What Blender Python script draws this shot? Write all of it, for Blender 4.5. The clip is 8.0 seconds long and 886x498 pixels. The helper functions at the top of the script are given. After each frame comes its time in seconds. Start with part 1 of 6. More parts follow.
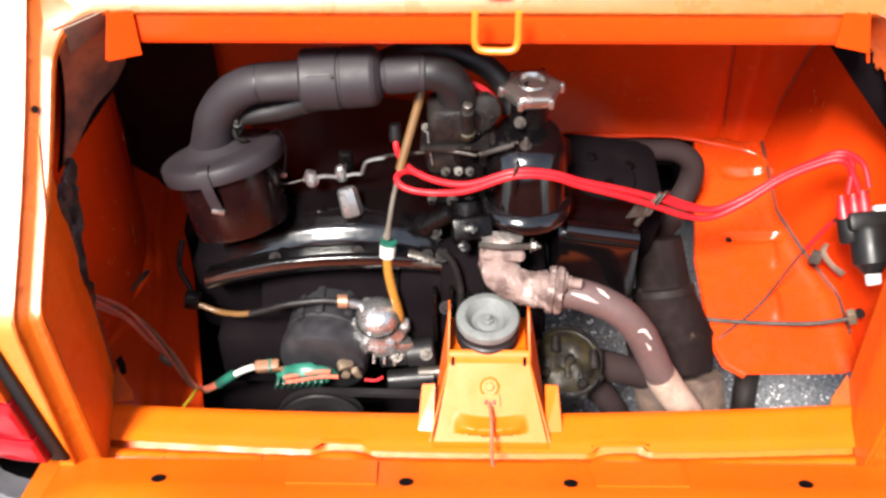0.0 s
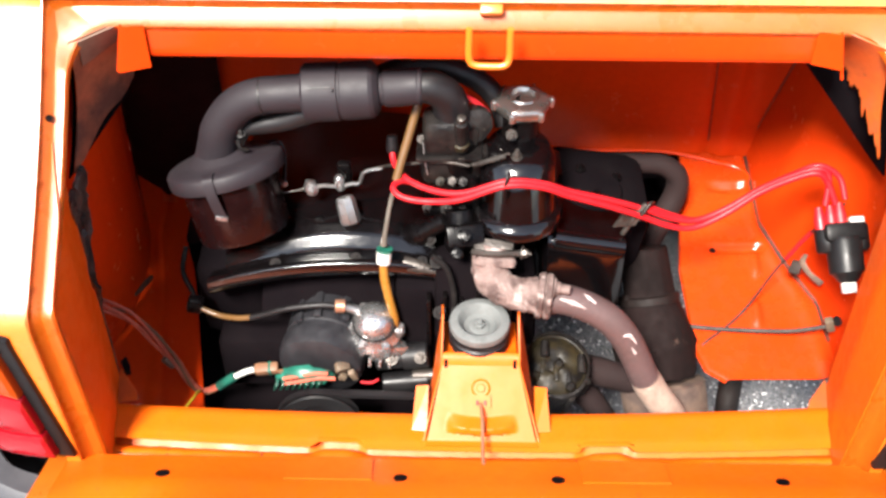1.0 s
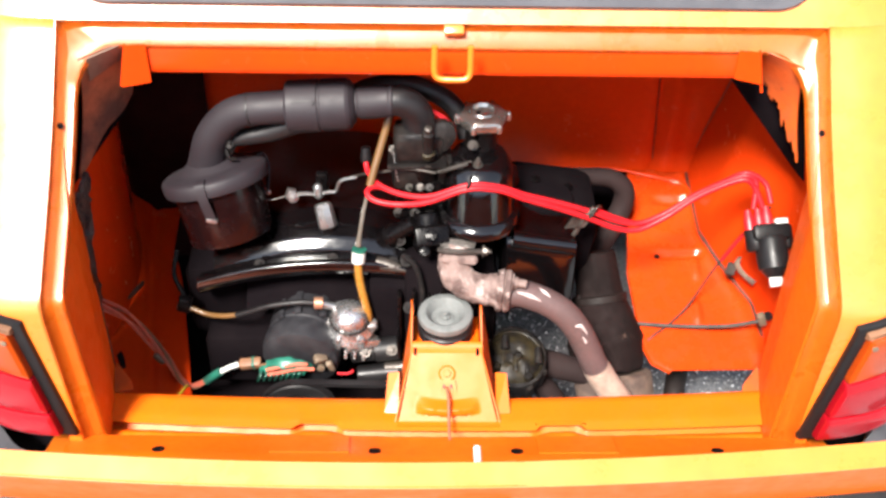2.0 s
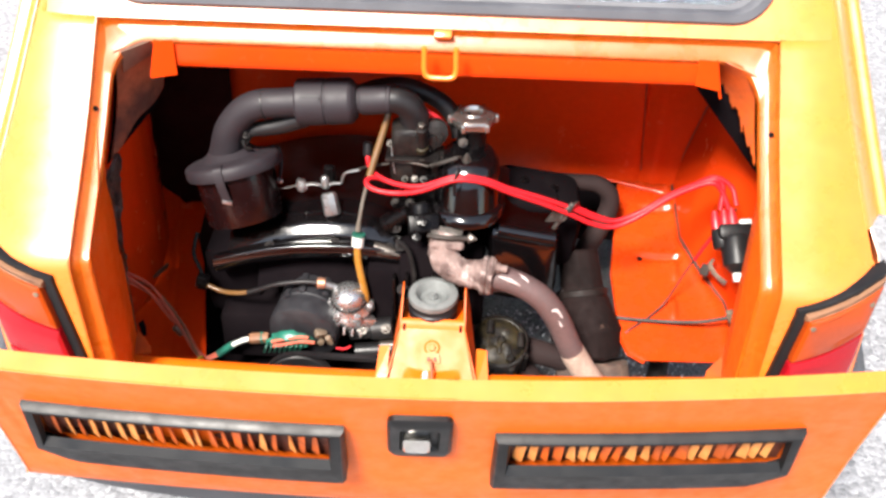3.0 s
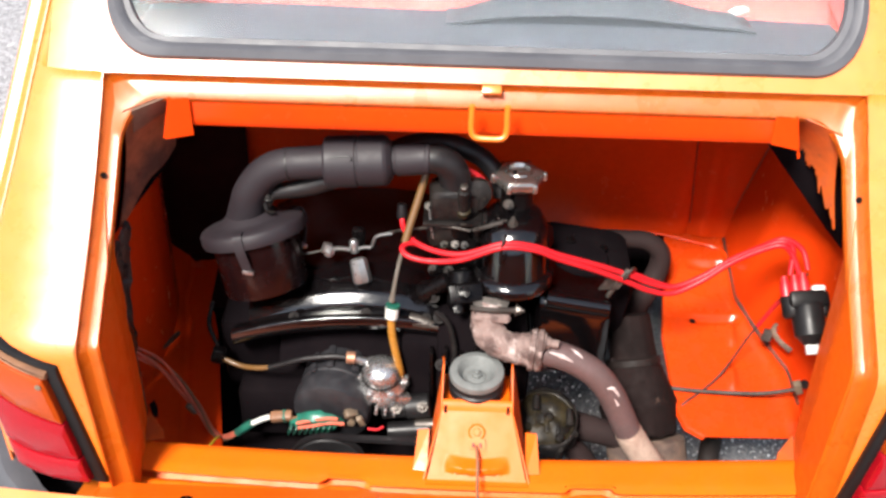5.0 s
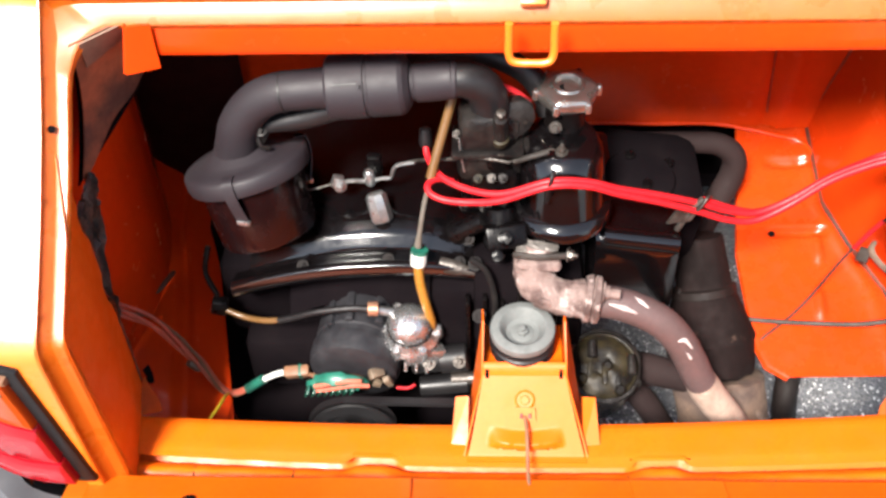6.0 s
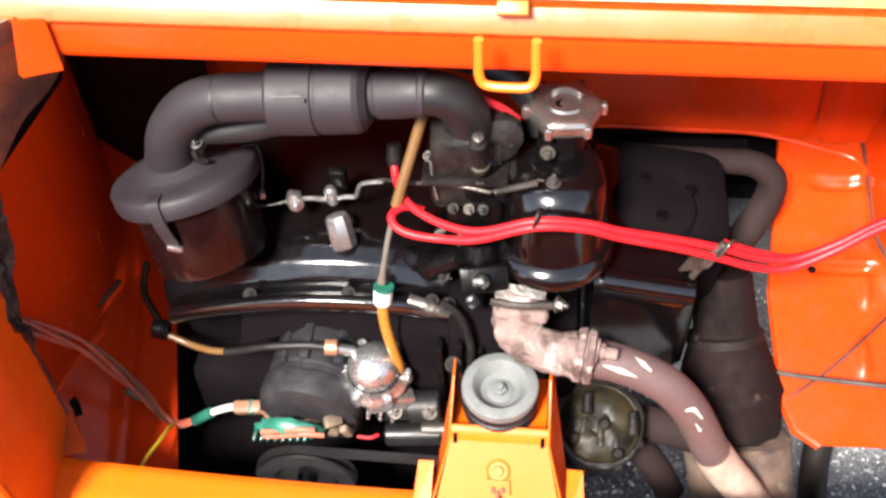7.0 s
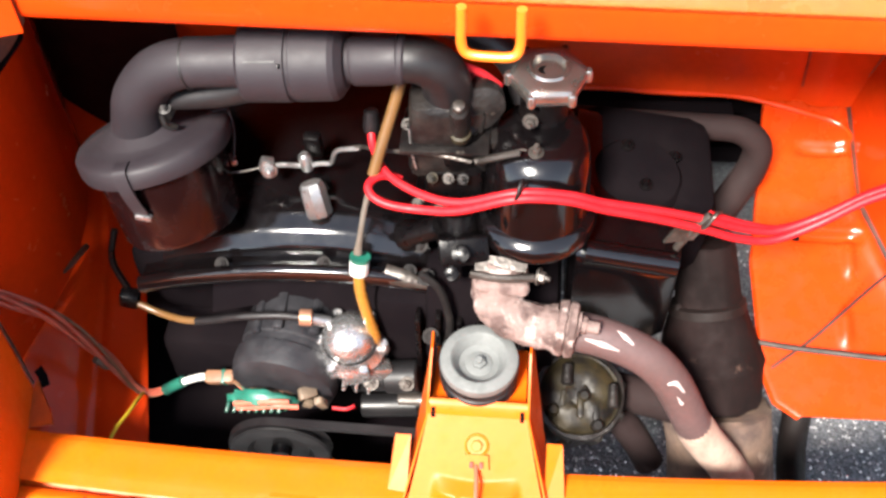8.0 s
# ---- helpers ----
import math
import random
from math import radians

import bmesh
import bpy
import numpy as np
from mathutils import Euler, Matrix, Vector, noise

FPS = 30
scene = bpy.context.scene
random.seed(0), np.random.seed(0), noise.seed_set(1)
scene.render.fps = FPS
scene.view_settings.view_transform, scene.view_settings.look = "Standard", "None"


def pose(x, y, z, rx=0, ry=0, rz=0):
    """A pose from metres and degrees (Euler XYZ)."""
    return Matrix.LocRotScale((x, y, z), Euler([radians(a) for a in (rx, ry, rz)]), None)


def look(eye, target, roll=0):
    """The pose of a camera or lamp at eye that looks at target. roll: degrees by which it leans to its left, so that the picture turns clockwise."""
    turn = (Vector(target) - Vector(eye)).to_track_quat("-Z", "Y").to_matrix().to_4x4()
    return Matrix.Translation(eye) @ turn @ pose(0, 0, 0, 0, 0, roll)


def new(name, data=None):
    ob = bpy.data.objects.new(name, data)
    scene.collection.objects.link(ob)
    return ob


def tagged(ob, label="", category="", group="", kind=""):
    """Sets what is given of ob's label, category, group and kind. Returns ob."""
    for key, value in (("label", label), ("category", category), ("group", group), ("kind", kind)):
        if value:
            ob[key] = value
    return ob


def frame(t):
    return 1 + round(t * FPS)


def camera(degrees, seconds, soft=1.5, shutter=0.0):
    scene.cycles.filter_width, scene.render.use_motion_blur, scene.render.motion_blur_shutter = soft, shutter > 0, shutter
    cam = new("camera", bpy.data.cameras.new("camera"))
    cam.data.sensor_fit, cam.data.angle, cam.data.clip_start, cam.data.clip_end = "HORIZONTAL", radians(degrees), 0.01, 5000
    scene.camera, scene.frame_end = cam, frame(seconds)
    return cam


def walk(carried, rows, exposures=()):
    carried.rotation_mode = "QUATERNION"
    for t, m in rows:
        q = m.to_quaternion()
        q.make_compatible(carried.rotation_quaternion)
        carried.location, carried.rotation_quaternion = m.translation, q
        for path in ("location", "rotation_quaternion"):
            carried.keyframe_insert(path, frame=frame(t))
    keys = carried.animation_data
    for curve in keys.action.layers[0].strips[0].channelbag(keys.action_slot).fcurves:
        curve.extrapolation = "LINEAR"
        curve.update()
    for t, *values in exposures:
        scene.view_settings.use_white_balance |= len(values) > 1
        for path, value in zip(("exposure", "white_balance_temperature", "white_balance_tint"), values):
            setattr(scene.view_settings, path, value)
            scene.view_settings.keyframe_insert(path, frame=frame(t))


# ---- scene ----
cam = camera(43.4, 8.0, 2.8)
PATH = [
    (0, (-0.022, -0.883, 1.474), (-0.06, 0.587, 0.118), -0.6),
    (0.5, (-0.016, -0.889, 1.481), (-0.057, 0.576, 0.12), -0.8),
    (1, (-0.022, -0.938, 1.503), (-0.048, 0.555, 0.172), 0.1),
    (1.5, (-0.039, -1.013, 1.523), (0.016, 0.526, 0.248), 1.4),
    (1.7, (-0.04, -1.051, 1.533), (0.016, 0.494, 0.264), 1.3),
    (2.8, (0.071, -1.267, 1.57), (0.008, 0.335, 0.374), 1.2),
    (3, (0.079, -1.308, 1.569), (0.014, 0.307, 0.391), 1.1),
    (3.5, (0.091, -1.391, 1.562), (0.004, 0.274, 0.457), 0.4),
    (4, (0.085, -1.381, 1.579), (0.069, 0.288, 0.477), 0.5),
    (4.5, (0.068, -1.27, 1.564), (0.091, 0.401, 0.466), 1.4),
    (5, (-0.013, -1.118, 1.546), (-0.055, 0.505, 0.378), 1.1),
    (5.2, (-0.039, -1.059, 1.537), (-0.081, 0.518, 0.308), -0.5),
    (6.3, (-0.011, -0.694, 1.466), (-0.104, 0.668, 0.004), -2.8),
    (6.5, (0.01, -0.645, 1.43), (-0.072, 0.717, -0.032), -1.8),
    (7, (0.051, -0.546, 1.423), (-0.137, 0.743, -0.094), -3.5),
    (7.5, (0.067, -0.514, 1.428), (-0.13, 0.73, -0.125), -3.4),
    (8, (0.041, -0.507, 1.413), (-0.093, 0.712, -0.166), -1.7),
]
EXPOSURES = [(0.0, 1.92), (1.5, 1.92), (3.5, 1.75), (4.5, 1.58), (5.0, 1.50), (5.2, 1.55), (6.3, 2.0), (7.0, 2.12), (7.5, 2.08), (8.0, 2.16)]
walk(cam, [(t, look(eye, target, roll)) for t, eye, target, roll in PATH], EXPOSURES)

# ---- light ----
SUN_FROM = Vector((-0.25, -0.60, 0.75)).normalized()
world = bpy.data.worlds.new("world")
scene.world = world
world.use_nodes = True
wn, wl = world.node_tree.nodes, world.node_tree.links
sky = wn.new("ShaderNodeTexSky")
sky.sky_type = "NISHITA"
sky.sun_disc = False
sky.sun_elevation = math.asin(SUN_FROM.z)
sky.sun_rotation = math.atan2(SUN_FROM.x, SUN_FROM.y)
sky.dust_density = 0.2
hue = wn.new("ShaderNodeHueSaturation")
hue.inputs["Saturation"].default_value = 0.55
wl.new(sky.outputs[0], hue.inputs["Color"])
wl.new(hue.outputs[0], wn["Background"].inputs["Color"])
wn["Background"].inputs["Strength"].default_value = 0.11
sun = new("sun", bpy.data.lights.new("sun", "SUN"))
sun.data.energy, sun.data.angle, sun.data.color = 5.0, radians(13), (1.0, 0.94, 0.86)
sun.matrix_world = look(SUN_FROM * 20, (0, 0, 0))


# ---- materials ----
def material(name, base, rough=0.5, metal=0.0, second=None, patch=6.0, amount=(0.45, 0.7), fine=180.0, bump=0.1,
             depth=0.001, rough_vary=0.12, coat=0.0, third=None, third_scale=40.0, third_amount=(0.62, 0.68), stretch=(1, 1, 1), spec=0.5, coat_rough=0.08):
    """A painted, plastic or metal surface: base colour, worn patches of a second colour, small spots of a third, fine grain."""
    m = bpy.data.materials.new(name)
    m.use_nodes = True
    n, l = m.node_tree.nodes, m.node_tree.links
    b = n["Principled BSDF"]
    tc = n.new("ShaderNodeTexCoord")
    mp = n.new("ShaderNodeMapping")
    mp.inputs["Scale"].default_value = stretch
    l.new(tc.outputs["Object"], mp.inputs["Vector"])

    def noise_at(scale, detail=5.0):
        t = n.new("ShaderNodeTexNoise")
        t.inputs["Scale"].default_value, t.inputs["Detail"].default_value, t.inputs["Roughness"].default_value = scale, detail, 0.6
        l.new(mp.outputs[0], t.inputs["Vector"])
        return t

    def blend(fac, lo, hi, colour_in, colour):
        r = n.new("ShaderNodeMapRange")
        r.inputs["From Min"].default_value, r.inputs["From Max"].default_value = lo, hi
        l.new(fac, r.inputs["Value"])
        x = n.new("ShaderNodeMix")
        x.data_type = "RGBA"
        l.new(r.outputs[0], x.inputs[0])
        l.new(colour_in, x.inputs[6])
        x.inputs[7].default_value = (*colour, 1)
        return x.outputs[2]

    rgb = n.new("ShaderNodeRGB")
    rgb.outputs[0].default_value = (*base, 1)
    out = rgb.outputs[0]
    big = noise_at(patch)
    small = noise_at(fine, 3.0)
    out = blend(small.outputs[0], 0.3, 0.9, out, tuple(c * 0.82 for c in base))
    if second:
        out = blend(big.outputs[0], amount[0], amount[1], out, second)
    if third:
        out = blend(noise_at(third_scale, 6.0).outputs[0], third_amount[0], third_amount[1], out, third)
    l.new(out, b.inputs["Base Color"])
    rr = n.new("ShaderNodeMapRange")
    rr.inputs["From Min"].default_value, rr.inputs["From Max"].default_value = 0.3, 0.7
    rr.inputs["To Min"].default_value, rr.inputs["To Max"].default_value = max(0.02, rough - rough_vary), min(1, rough + rough_vary)
    l.new(noise_at(patch * 4).outputs[0], rr.inputs["Value"])
    l.new(rr.outputs[0], b.inputs["Roughness"])
    b.inputs["Metallic"].default_value = metal
    b.inputs["Specular IOR Level"].default_value = spec
    b.inputs["Coat Weight"].default_value = coat
    b.inputs["Coat Roughness"].default_value = coat_rough
    bp = n.new("ShaderNodeBump")
    bp.inputs["Strength"].default_value, bp.inputs["Distance"].default_value = bump, depth
    l.new(small.outputs[0], bp.inputs["Height"])
    l.new(bp.outputs[0], b.inputs["Normal"])
    return m


ORANGE = (0.64, 0.136, 0.006)
paint = material("orange_paint", ORANGE, 0.32, second=(0.61, 0.126, 0.006), patch=5, fine=60, bump=0.03, coat=1.0, coat_rough=0.40, third=(0.40, 0.09, 0.015), third_scale=90, third_amount=(0.76, 0.82))
bracket_paint = material("bracket_paint", (0.64, 0.100, 0.003), 0.42, second=(0.58, 0.087, 0.003), patch=9, bump=0.05, spec=0.26, third=(0.32, 0.06, 0.01), third_scale=60, third_amount=(0.68, 0.75))
# Darker, redder copies of the car's orange that carry the bay's shade in their colour.
shaded_shelf_paint = material("shaded_shelf_paint", (0.43, 0.034, 0.003), 0.28, spec=0.4, second=(0.37, 0.028, 0.003), patch=7, fine=90, bump=0.06, third=(0.20, 0.035, 0.01), third_scale=45, third_amount=(0.70, 0.77))
shaded_bay_paint = material("shaded_bay_paint", (0.53, 0.038, 0.003), 0.18, second=(0.47, 0.032, 0.003), patch=7, fine=90, bump=0.04, spec=0.20, third=(0.22, 0.04, 0.012), third_scale=35, third_amount=(0.73, 0.80))
dirty_paint = material("dirty_paint", (0.50, 0.085, 0.010), 0.5, second=(0.30, 0.06, 0.015), patch=14, amount=(0.45, 0.65), bump=0.2, third=(0.05, 0.03, 0.02), third_scale=50, third_amount=(0.66, 0.72))
softseam = material("shallow_paint_seam", (0.24, 0.020, 0.004), 0.5, second=(0.16, 0.015, 0.004), patch=30, bump=0.2)
seam = material("grimy_seam", (0.11, 0.016, 0.004), 0.6, second=(0.03, 0.012, 0.008), patch=25, amount=(0.4, 0.6), bump=0.4)
card = material("brown_card", (0.27, 0.078, 0.030), 0.8, second=(0.07, 0.026, 0.016), patch=9, amount=(0.42, 0.62), bump=0.3)
dustcard = material("dusty_flange", (0.15, 0.088, 0.058), 0.8, second=(0.09, 0.05, 0.034), patch=14, bump=0.3)
tar = material("lumpy_tar", (0.012, 0.010, 0.0095), 0.5, second=(0.06, 0.044, 0.036), patch=26, amount=(0.48, 0.62), bump=1.0, depth=0.006, fine=90)
# Near-black standing in for deep shade in holes, gaps and the bay's depths.
void = material("deep_shade_black", (0.0034, 0.0024, 0.0031), 0.95, second=(0.0050, 0.0036, 0.0042), patch=12, bump=0.4, spec=0.03)
# Dark maroon that stands in for red paint lost in shade.
shade_maroon = material("shaded_corner_maroon", (0.022, 0.0036, 0.0034), 0.8, second=(0.009, 0.0026, 0.0026), patch=7, amount=(0.35, 0.7), bump=0.4, spec=0.06)
duct = material("grey_black_plastic", (0.0132, 0.0098, 0.0123), 0.62, second=(0.0180, 0.0138, 0.0168), patch=5, bump=0.12, fine=300, spec=0.30)
duct_soft = material("black_rubber", (0.0055, 0.0046, 0.0052), 0.5, second=(0.009, 0.0075, 0.008), patch=9, bump=0.1, spec=0.3)
gloss = material("black_gloss_enamel", (0.0018, 0.0014, 0.0016), 0.14, second=(0.003, 0.0023, 0.0025), patch=14, bump=0.015, fine=120, rough_vary=0.05, third=(0.008, 0.006, 0.005), third_scale=60, third_amount=(0.68, 0.74), spec=0.55)
black = material("oily_black", (0.0018, 0.0014, 0.0016), 0.32, second=(0.0036, 0.0027, 0.0026), patch=25, bump=0.3, third=(0.012, 0.009, 0.008), third_scale=80, third_amount=(0.66, 0.74), spec=0.13)
dullbolt = material("dull_black_bolt", (0.006, 0.005, 0.005), 0.7, second=(0.014, 0.011, 0.010), patch=60, bump=0.3, spec=0.15)
trim = material("black_trim_plastic", (0.006, 0.0058, 0.0062), 0.42, second=(0.010, 0.0095, 0.010), patch=8, bump=0.1, spec=0.22)
bumpermat = material("weathered_bumper_plastic", (0.040, 0.040, 0.045), 0.5, second=(0.06, 0.06, 0.066), patch=6, bump=0.15, spec=0.4)
seal = material("grey_window_rubber", (0.045, 0.045, 0.052), 0.58, second=(0.065, 0.065, 0.072), patch=10, bump=0.05)
alu = material("dull_aluminium", (0.36, 0.36, 0.36), 0.36, 0.9, second=(0.24, 0.23, 0.22), patch=30, bump=0.25)
diecast = material("bright_diecast", (0.46, 0.46, 0.46), 0.28, 0.9, second=(0.38, 0.37, 0.36), patch=45, bump=0.4, depth=0.002)
chrome = material("chrome", (0.80, 0.79, 0.75), 0.10, 1.0, second=(0.55, 0.5, 0.42), patch=18, bump=0.05)
capmetal = material("worn_chrome_cap", (0.42, 0.38, 0.35), 0.22, 0.9, second=(0.17, 0.13, 0.105), patch=16, amount=(0.40, 0.68), bump=0.05, rough_vary=0.08)
zinc = material("grey_zinc", (0.115, 0.120, 0.117), 0.75, 0.1, spec=0.3, second=(0.075, 0.08, 0.078), patch=35, bump=0.25)
castgrey = material("dirty_cast_aluminium", (0.085, 0.074, 0.066), 0.42, 0.6, second=(0.03, 0.025, 0.021), patch=28, amount=(0.4, 0.6), bump=0.5, depth=0.002)
oilycast = material("oily_black_casting", (0.020, 0.017, 0.0155), 0.4, 0.3, second=(0.006, 0.005, 0.005), patch=35, amount=(0.40, 0.58), bump=0.6, depth=0.002, third=(0.055, 0.044, 0.036), third_scale=70, third_amount=(0.64, 0.72), spec=0.25)
altmetal = material("alternator_casting", (0.0120, 0.0118, 0.0140), 0.5, 0.1, second=(0.020, 0.0195, 0.022), patch=20, bump=0.3, spec=0.35)
pinkmetal = material("scaled_iron", (0.160, 0.112, 0.100), 0.8, 0.0, second=(0.060, 0.037, 0.033), patch=26, amount=(0.46, 0.60), bump=0.7, depth=0.002, third=(0.34, 0.28, 0.26), third_scale=34, third_amount=(0.56, 0.68), spec=0.3)
pipemetal = material("rusty_exhaust_pipe", (0.076, 0.045, 0.044), 0.65, 0.1, second=(0.055, 0.033, 0.031), patch=18, bump=0.4, third=(0.42, 0.33, 0.30), third_scale=26, third_amount=(0.70, 0.72))
tanrust = material("bleached_rust", (0.13, 0.085, 0.06), 0.8, 0.1, second=(0.05, 0.032, 0.026), patch=16, amount=(0.4, 0.6), bump=0.5, third=(0.24, 0.18, 0.14), third_scale=22, third_amount=(0.6, 0.7))
scratch = material("pale_scratch", (0.40, 0.34, 0.33), 0.7, second=(0.28, 0.22, 0.21), patch=60, bump=0.3)
pipewhite = material("heat_bleached_pipe", (0.34, 0.25, 0.20), 0.8, 0.1, second=(0.20, 0.13, 0.10), patch=30, bump=0.5)
drumrust = material("brown_silencer_rust", (0.0085, 0.0042, 0.0040), 0.85, second=(0.0045, 0.0025, 0.0024), patch=14, amount=(0.4, 0.62), bump=0.6, spec=0.12, third=(0.045, 0.026, 0.020), third_scale=30, third_amount=(0.66, 0.74))
rustdark = material("dark_rust", (0.0062, 0.0036, 0.0032), 0.7, 0.0, second=(0.011, 0.0065, 0.0058), patch=14, bump=0.5, spec=0.2, third=(0.03, 0.021, 0.017), third_scale=20, third_amount=(0.66, 0.74))
brassy = material("oily_brass_casting", (0.024, 0.018, 0.008), 0.5, 0.0, second=(0.004, 0.003, 0.0025), patch=26, amount=(0.42, 0.60), bump=0.4, spec=0.2)
redcable = material("red_silicone", (0.44, 0.008, 0.013), 0.48, second=(0.34, 0.008, 0.012), patch=30, bump=0.05, spec=0.3)
redboot = material("red_boot", (0.36, 0.008, 0.013), 0.45, bump=0.1)
oldhose = material("aged_fuel_hose", (0.11, 0.055, 0.018), 0.35, second=(0.07, 0.034, 0.012), patch=20, bump=0.05)
amberhose = material("amber_fuel_hose", (0.24, 0.105, 0.016), 0.3, second=(0.16, 0.07, 0.015), patch=12, bump=0.05)
clearhose = material("clear_fuel_hose", (0.10, 0.088, 0.075), 0.15, second=(0.06, 0.045, 0.03), patch=14, bump=0.05)
tan = material("tan_plastic", (0.17, 0.080, 0.040), 0.6, second=(0.11, 0.05, 0.026), patch=30, bump=0.2)
cream = material("cream_plastic", (0.12, 0.085, 0.055), 0.6, second=(0.06, 0.042, 0.028), patch=40, bump=0.2)
green = material("green_enamel", (0.010, 0.10, 0.068), 0.4, second=(0.007, 0.04, 0.03), patch=30, bump=0.3)
darkgreen = material("dark_green_enamel", (0.006, 0.055, 0.036), 0.4, second=(0.006, 0.03, 0.02), patch=30, bump=0.3)
white = material("white_plastic", (0.46, 0.46, 0.44), 0.45, second=(0.42, 0.40, 0.37), patch=30, bump=0.1)
brownwire = material("brown_wire", (0.42, 0.095, 0.055), 0.5, second=(0.27, 0.055, 0.034), patch=40, bump=0.1)
greywire = material("grey_wire", (0.020, 0.015, 0.013), 0.55, second=(0.012, 0.010, 0.009), patch=30, bump=0.1)
dustycable = material("dusty_cable", (0.034, 0.023, 0.018), 0.7, second=(0.020, 0.015, 0.012), patch=30, bump=0.1)
yellowwire = material("yellow_wire", (0.6, 0.42, 0.02), 0.5, bump=0.1)
copper = material("copper_crimp", (0.5, 0.26, 0.16), 0.4, 0.7, second=(0.35, 0.18, 0.12), patch=40, bump=0.2)
redseat = material("red_cloth", (0.50, 0.05, 0.035), 0.9, second=(0.42, 0.045, 0.035), patch=9, fine=600, bump=0.3)
darkcloth = material("charcoal_cloth", (0.014, 0.015, 0.018), 0.95, second=(0.022, 0.023, 0.027), patch=9, fine=400, bump=0.4)
shelfcloth = material("grey_shelf_cloth", (0.026, 0.029, 0.036), 0.9, second=(0.018, 0.020, 0.026), patch=5, fine=500, bump=0.2)
tyre = material("tyre_rubber", (0.022, 0.022, 0.023), 0.75, second=(0.04, 0.038, 0.036), patch=12, bump=0.3)


def lens_material(name, colour):
    m = material(name, colour, 0.12, bump=0.02, coat=0.15, spec=0.35)
    b = m.node_tree.nodes["Principled BSDF"]
    b.inputs["Transmission Weight"].default_value = 0.08
    b.inputs["IOR"].default_value = 1.45
    return m


amberlens = lens_material("amber_lens", (0.30, 0.040, 0.004))
redlens = lens_material("red_lens", (0.24, 0.003, 0.008))
glass = bpy.data.materials.new("window_glass")
glass.use_nodes = True
gb = glass.node_tree.nodes["Principled BSDF"]
gb.inputs["Base Color"].default_value = (0.72, 0.78, 0.82, 1)
gb.inputs["Roughness"].default_value = 0.05
gb.inputs["Transmission Weight"].default_value = 0.975
gb.inputs["IOR"].default_value = 1.32


def gravel_material(name, k):
    m = bpy.data.materials.new(name)
    m.use_nodes = True
    n, l = m.node_tree.nodes, m.node_tree.links
    b = n["Principled BSDF"]
    tc = n.new("ShaderNodeTexCoord")
    v = n.new("ShaderNodeTexVoronoi")
    v.inputs["Scale"].default_value = 110 if k > 0.7 else 280
    l.new(tc.outputs["Object"], v.inputs["Vector"])
    big = n.new("ShaderNodeTexNoise")
    big.inputs["Scale"].default_value, big.inputs["Detail"].default_value = 3.0, 6.0
    l.new(tc.outputs["Object"], big.inputs["Vector"])
    ramp = n.new("ShaderNodeValToRGB")
    ramp.color_ramp.elements[0].color = (0.070 * k, 0.070 * k, 0.076 * k, 1)
    ramp.color_ramp.elements[1].color = (0.35 * k, 0.354 * k, 0.372 * k, 1)
    chip = ramp.color_ramp.elements.new(0.93)
    chip.color = (0.35 * k, 0.354 * k, 0.372 * k, 1)
    ramp.color_ramp.elements[-1].color = (0.40, 0.40, 0.40, 1)
    sep = n.new("ShaderNodeSeparateColor")
    l.new(v.outputs["Color"], sep.inputs[0])
    l.new(sep.outputs[0], ramp.inputs[0])
    mix = n.new("ShaderNodeMix")
    mix.data_type = "RGBA"
    mix.inputs[7].default_value = (0.195 * k, 0.197 * k, 0.208 * k, 1)
    l.new(big.outputs[0], mix.inputs[0])
    l.new(ramp.outputs[0], mix.inputs[6])
    l.new(mix.outputs[2], b.inputs["Base Color"])
    b.inputs["Roughness"].default_value = 0.85
    bp = n.new("ShaderNodeBump")
    bp.inputs["Strength"].default_value, bp.inputs["Distance"].default_value = 0.5, 0.004
    bp.invert = True
    l.new(v.outputs["Distance"], bp.inputs["Height"])
    l.new(bp.outputs[0], b.inputs["Normal"])
    return m


asphalt = gravel_material("grey_asphalt", 0.84)


# ---- mesh helpers ----
def root_of(ob):
    while ob.parent:
        ob = ob.parent
    return ob


def thing(name, label, category, at, group=""):
    ob = new(name)
    ob.empty_display_size = 0.03
    ob.location = at
    return tagged(ob, label, category, group)


def part(name, bm, mat, parent, label="", angle=38):
    bmesh.ops.recalc_face_normals(bm, faces=bm.faces)
    base = root_of(parent).location if parent else Vector((0, 0, 0))
    bmesh.ops.translate(bm, verts=bm.verts, vec=-base)
    me = bpy.data.meshes.new(name)
    bm.to_mesh(me)
    bm.free()
    me.materials.append(mat)
    for p in me.polygons:
        p.use_smooth = True
    me.set_sharp_from_angle(angle=radians(angle))
    ob = new(name, me)
    if parent:
        ob.parent = parent
    return tagged(ob, label)


def V(*a):
    return Vector(a)


def frame_of(d):
    d = Vector(d).normalized()
    a = d.orthogonal().normalized()
    return a, d.cross(a), d


def rings(bm, loops, close=True, cap=True):
    """Skin a list of vertex loops."""
    made = [[bm.verts.new(p) for p in loop] for loop in loops]
    for a, b in zip(made, made[1:]):
        k = len(a)
        for i in range(k if close else k - 1):
            j = (i + 1) % k
            bm.faces.new((a[i], a[j], b[j], b[i]))
    if cap and close:
        bm.faces.new(list(reversed(made[0])))
        bm.faces.new(made[-1])
    return made


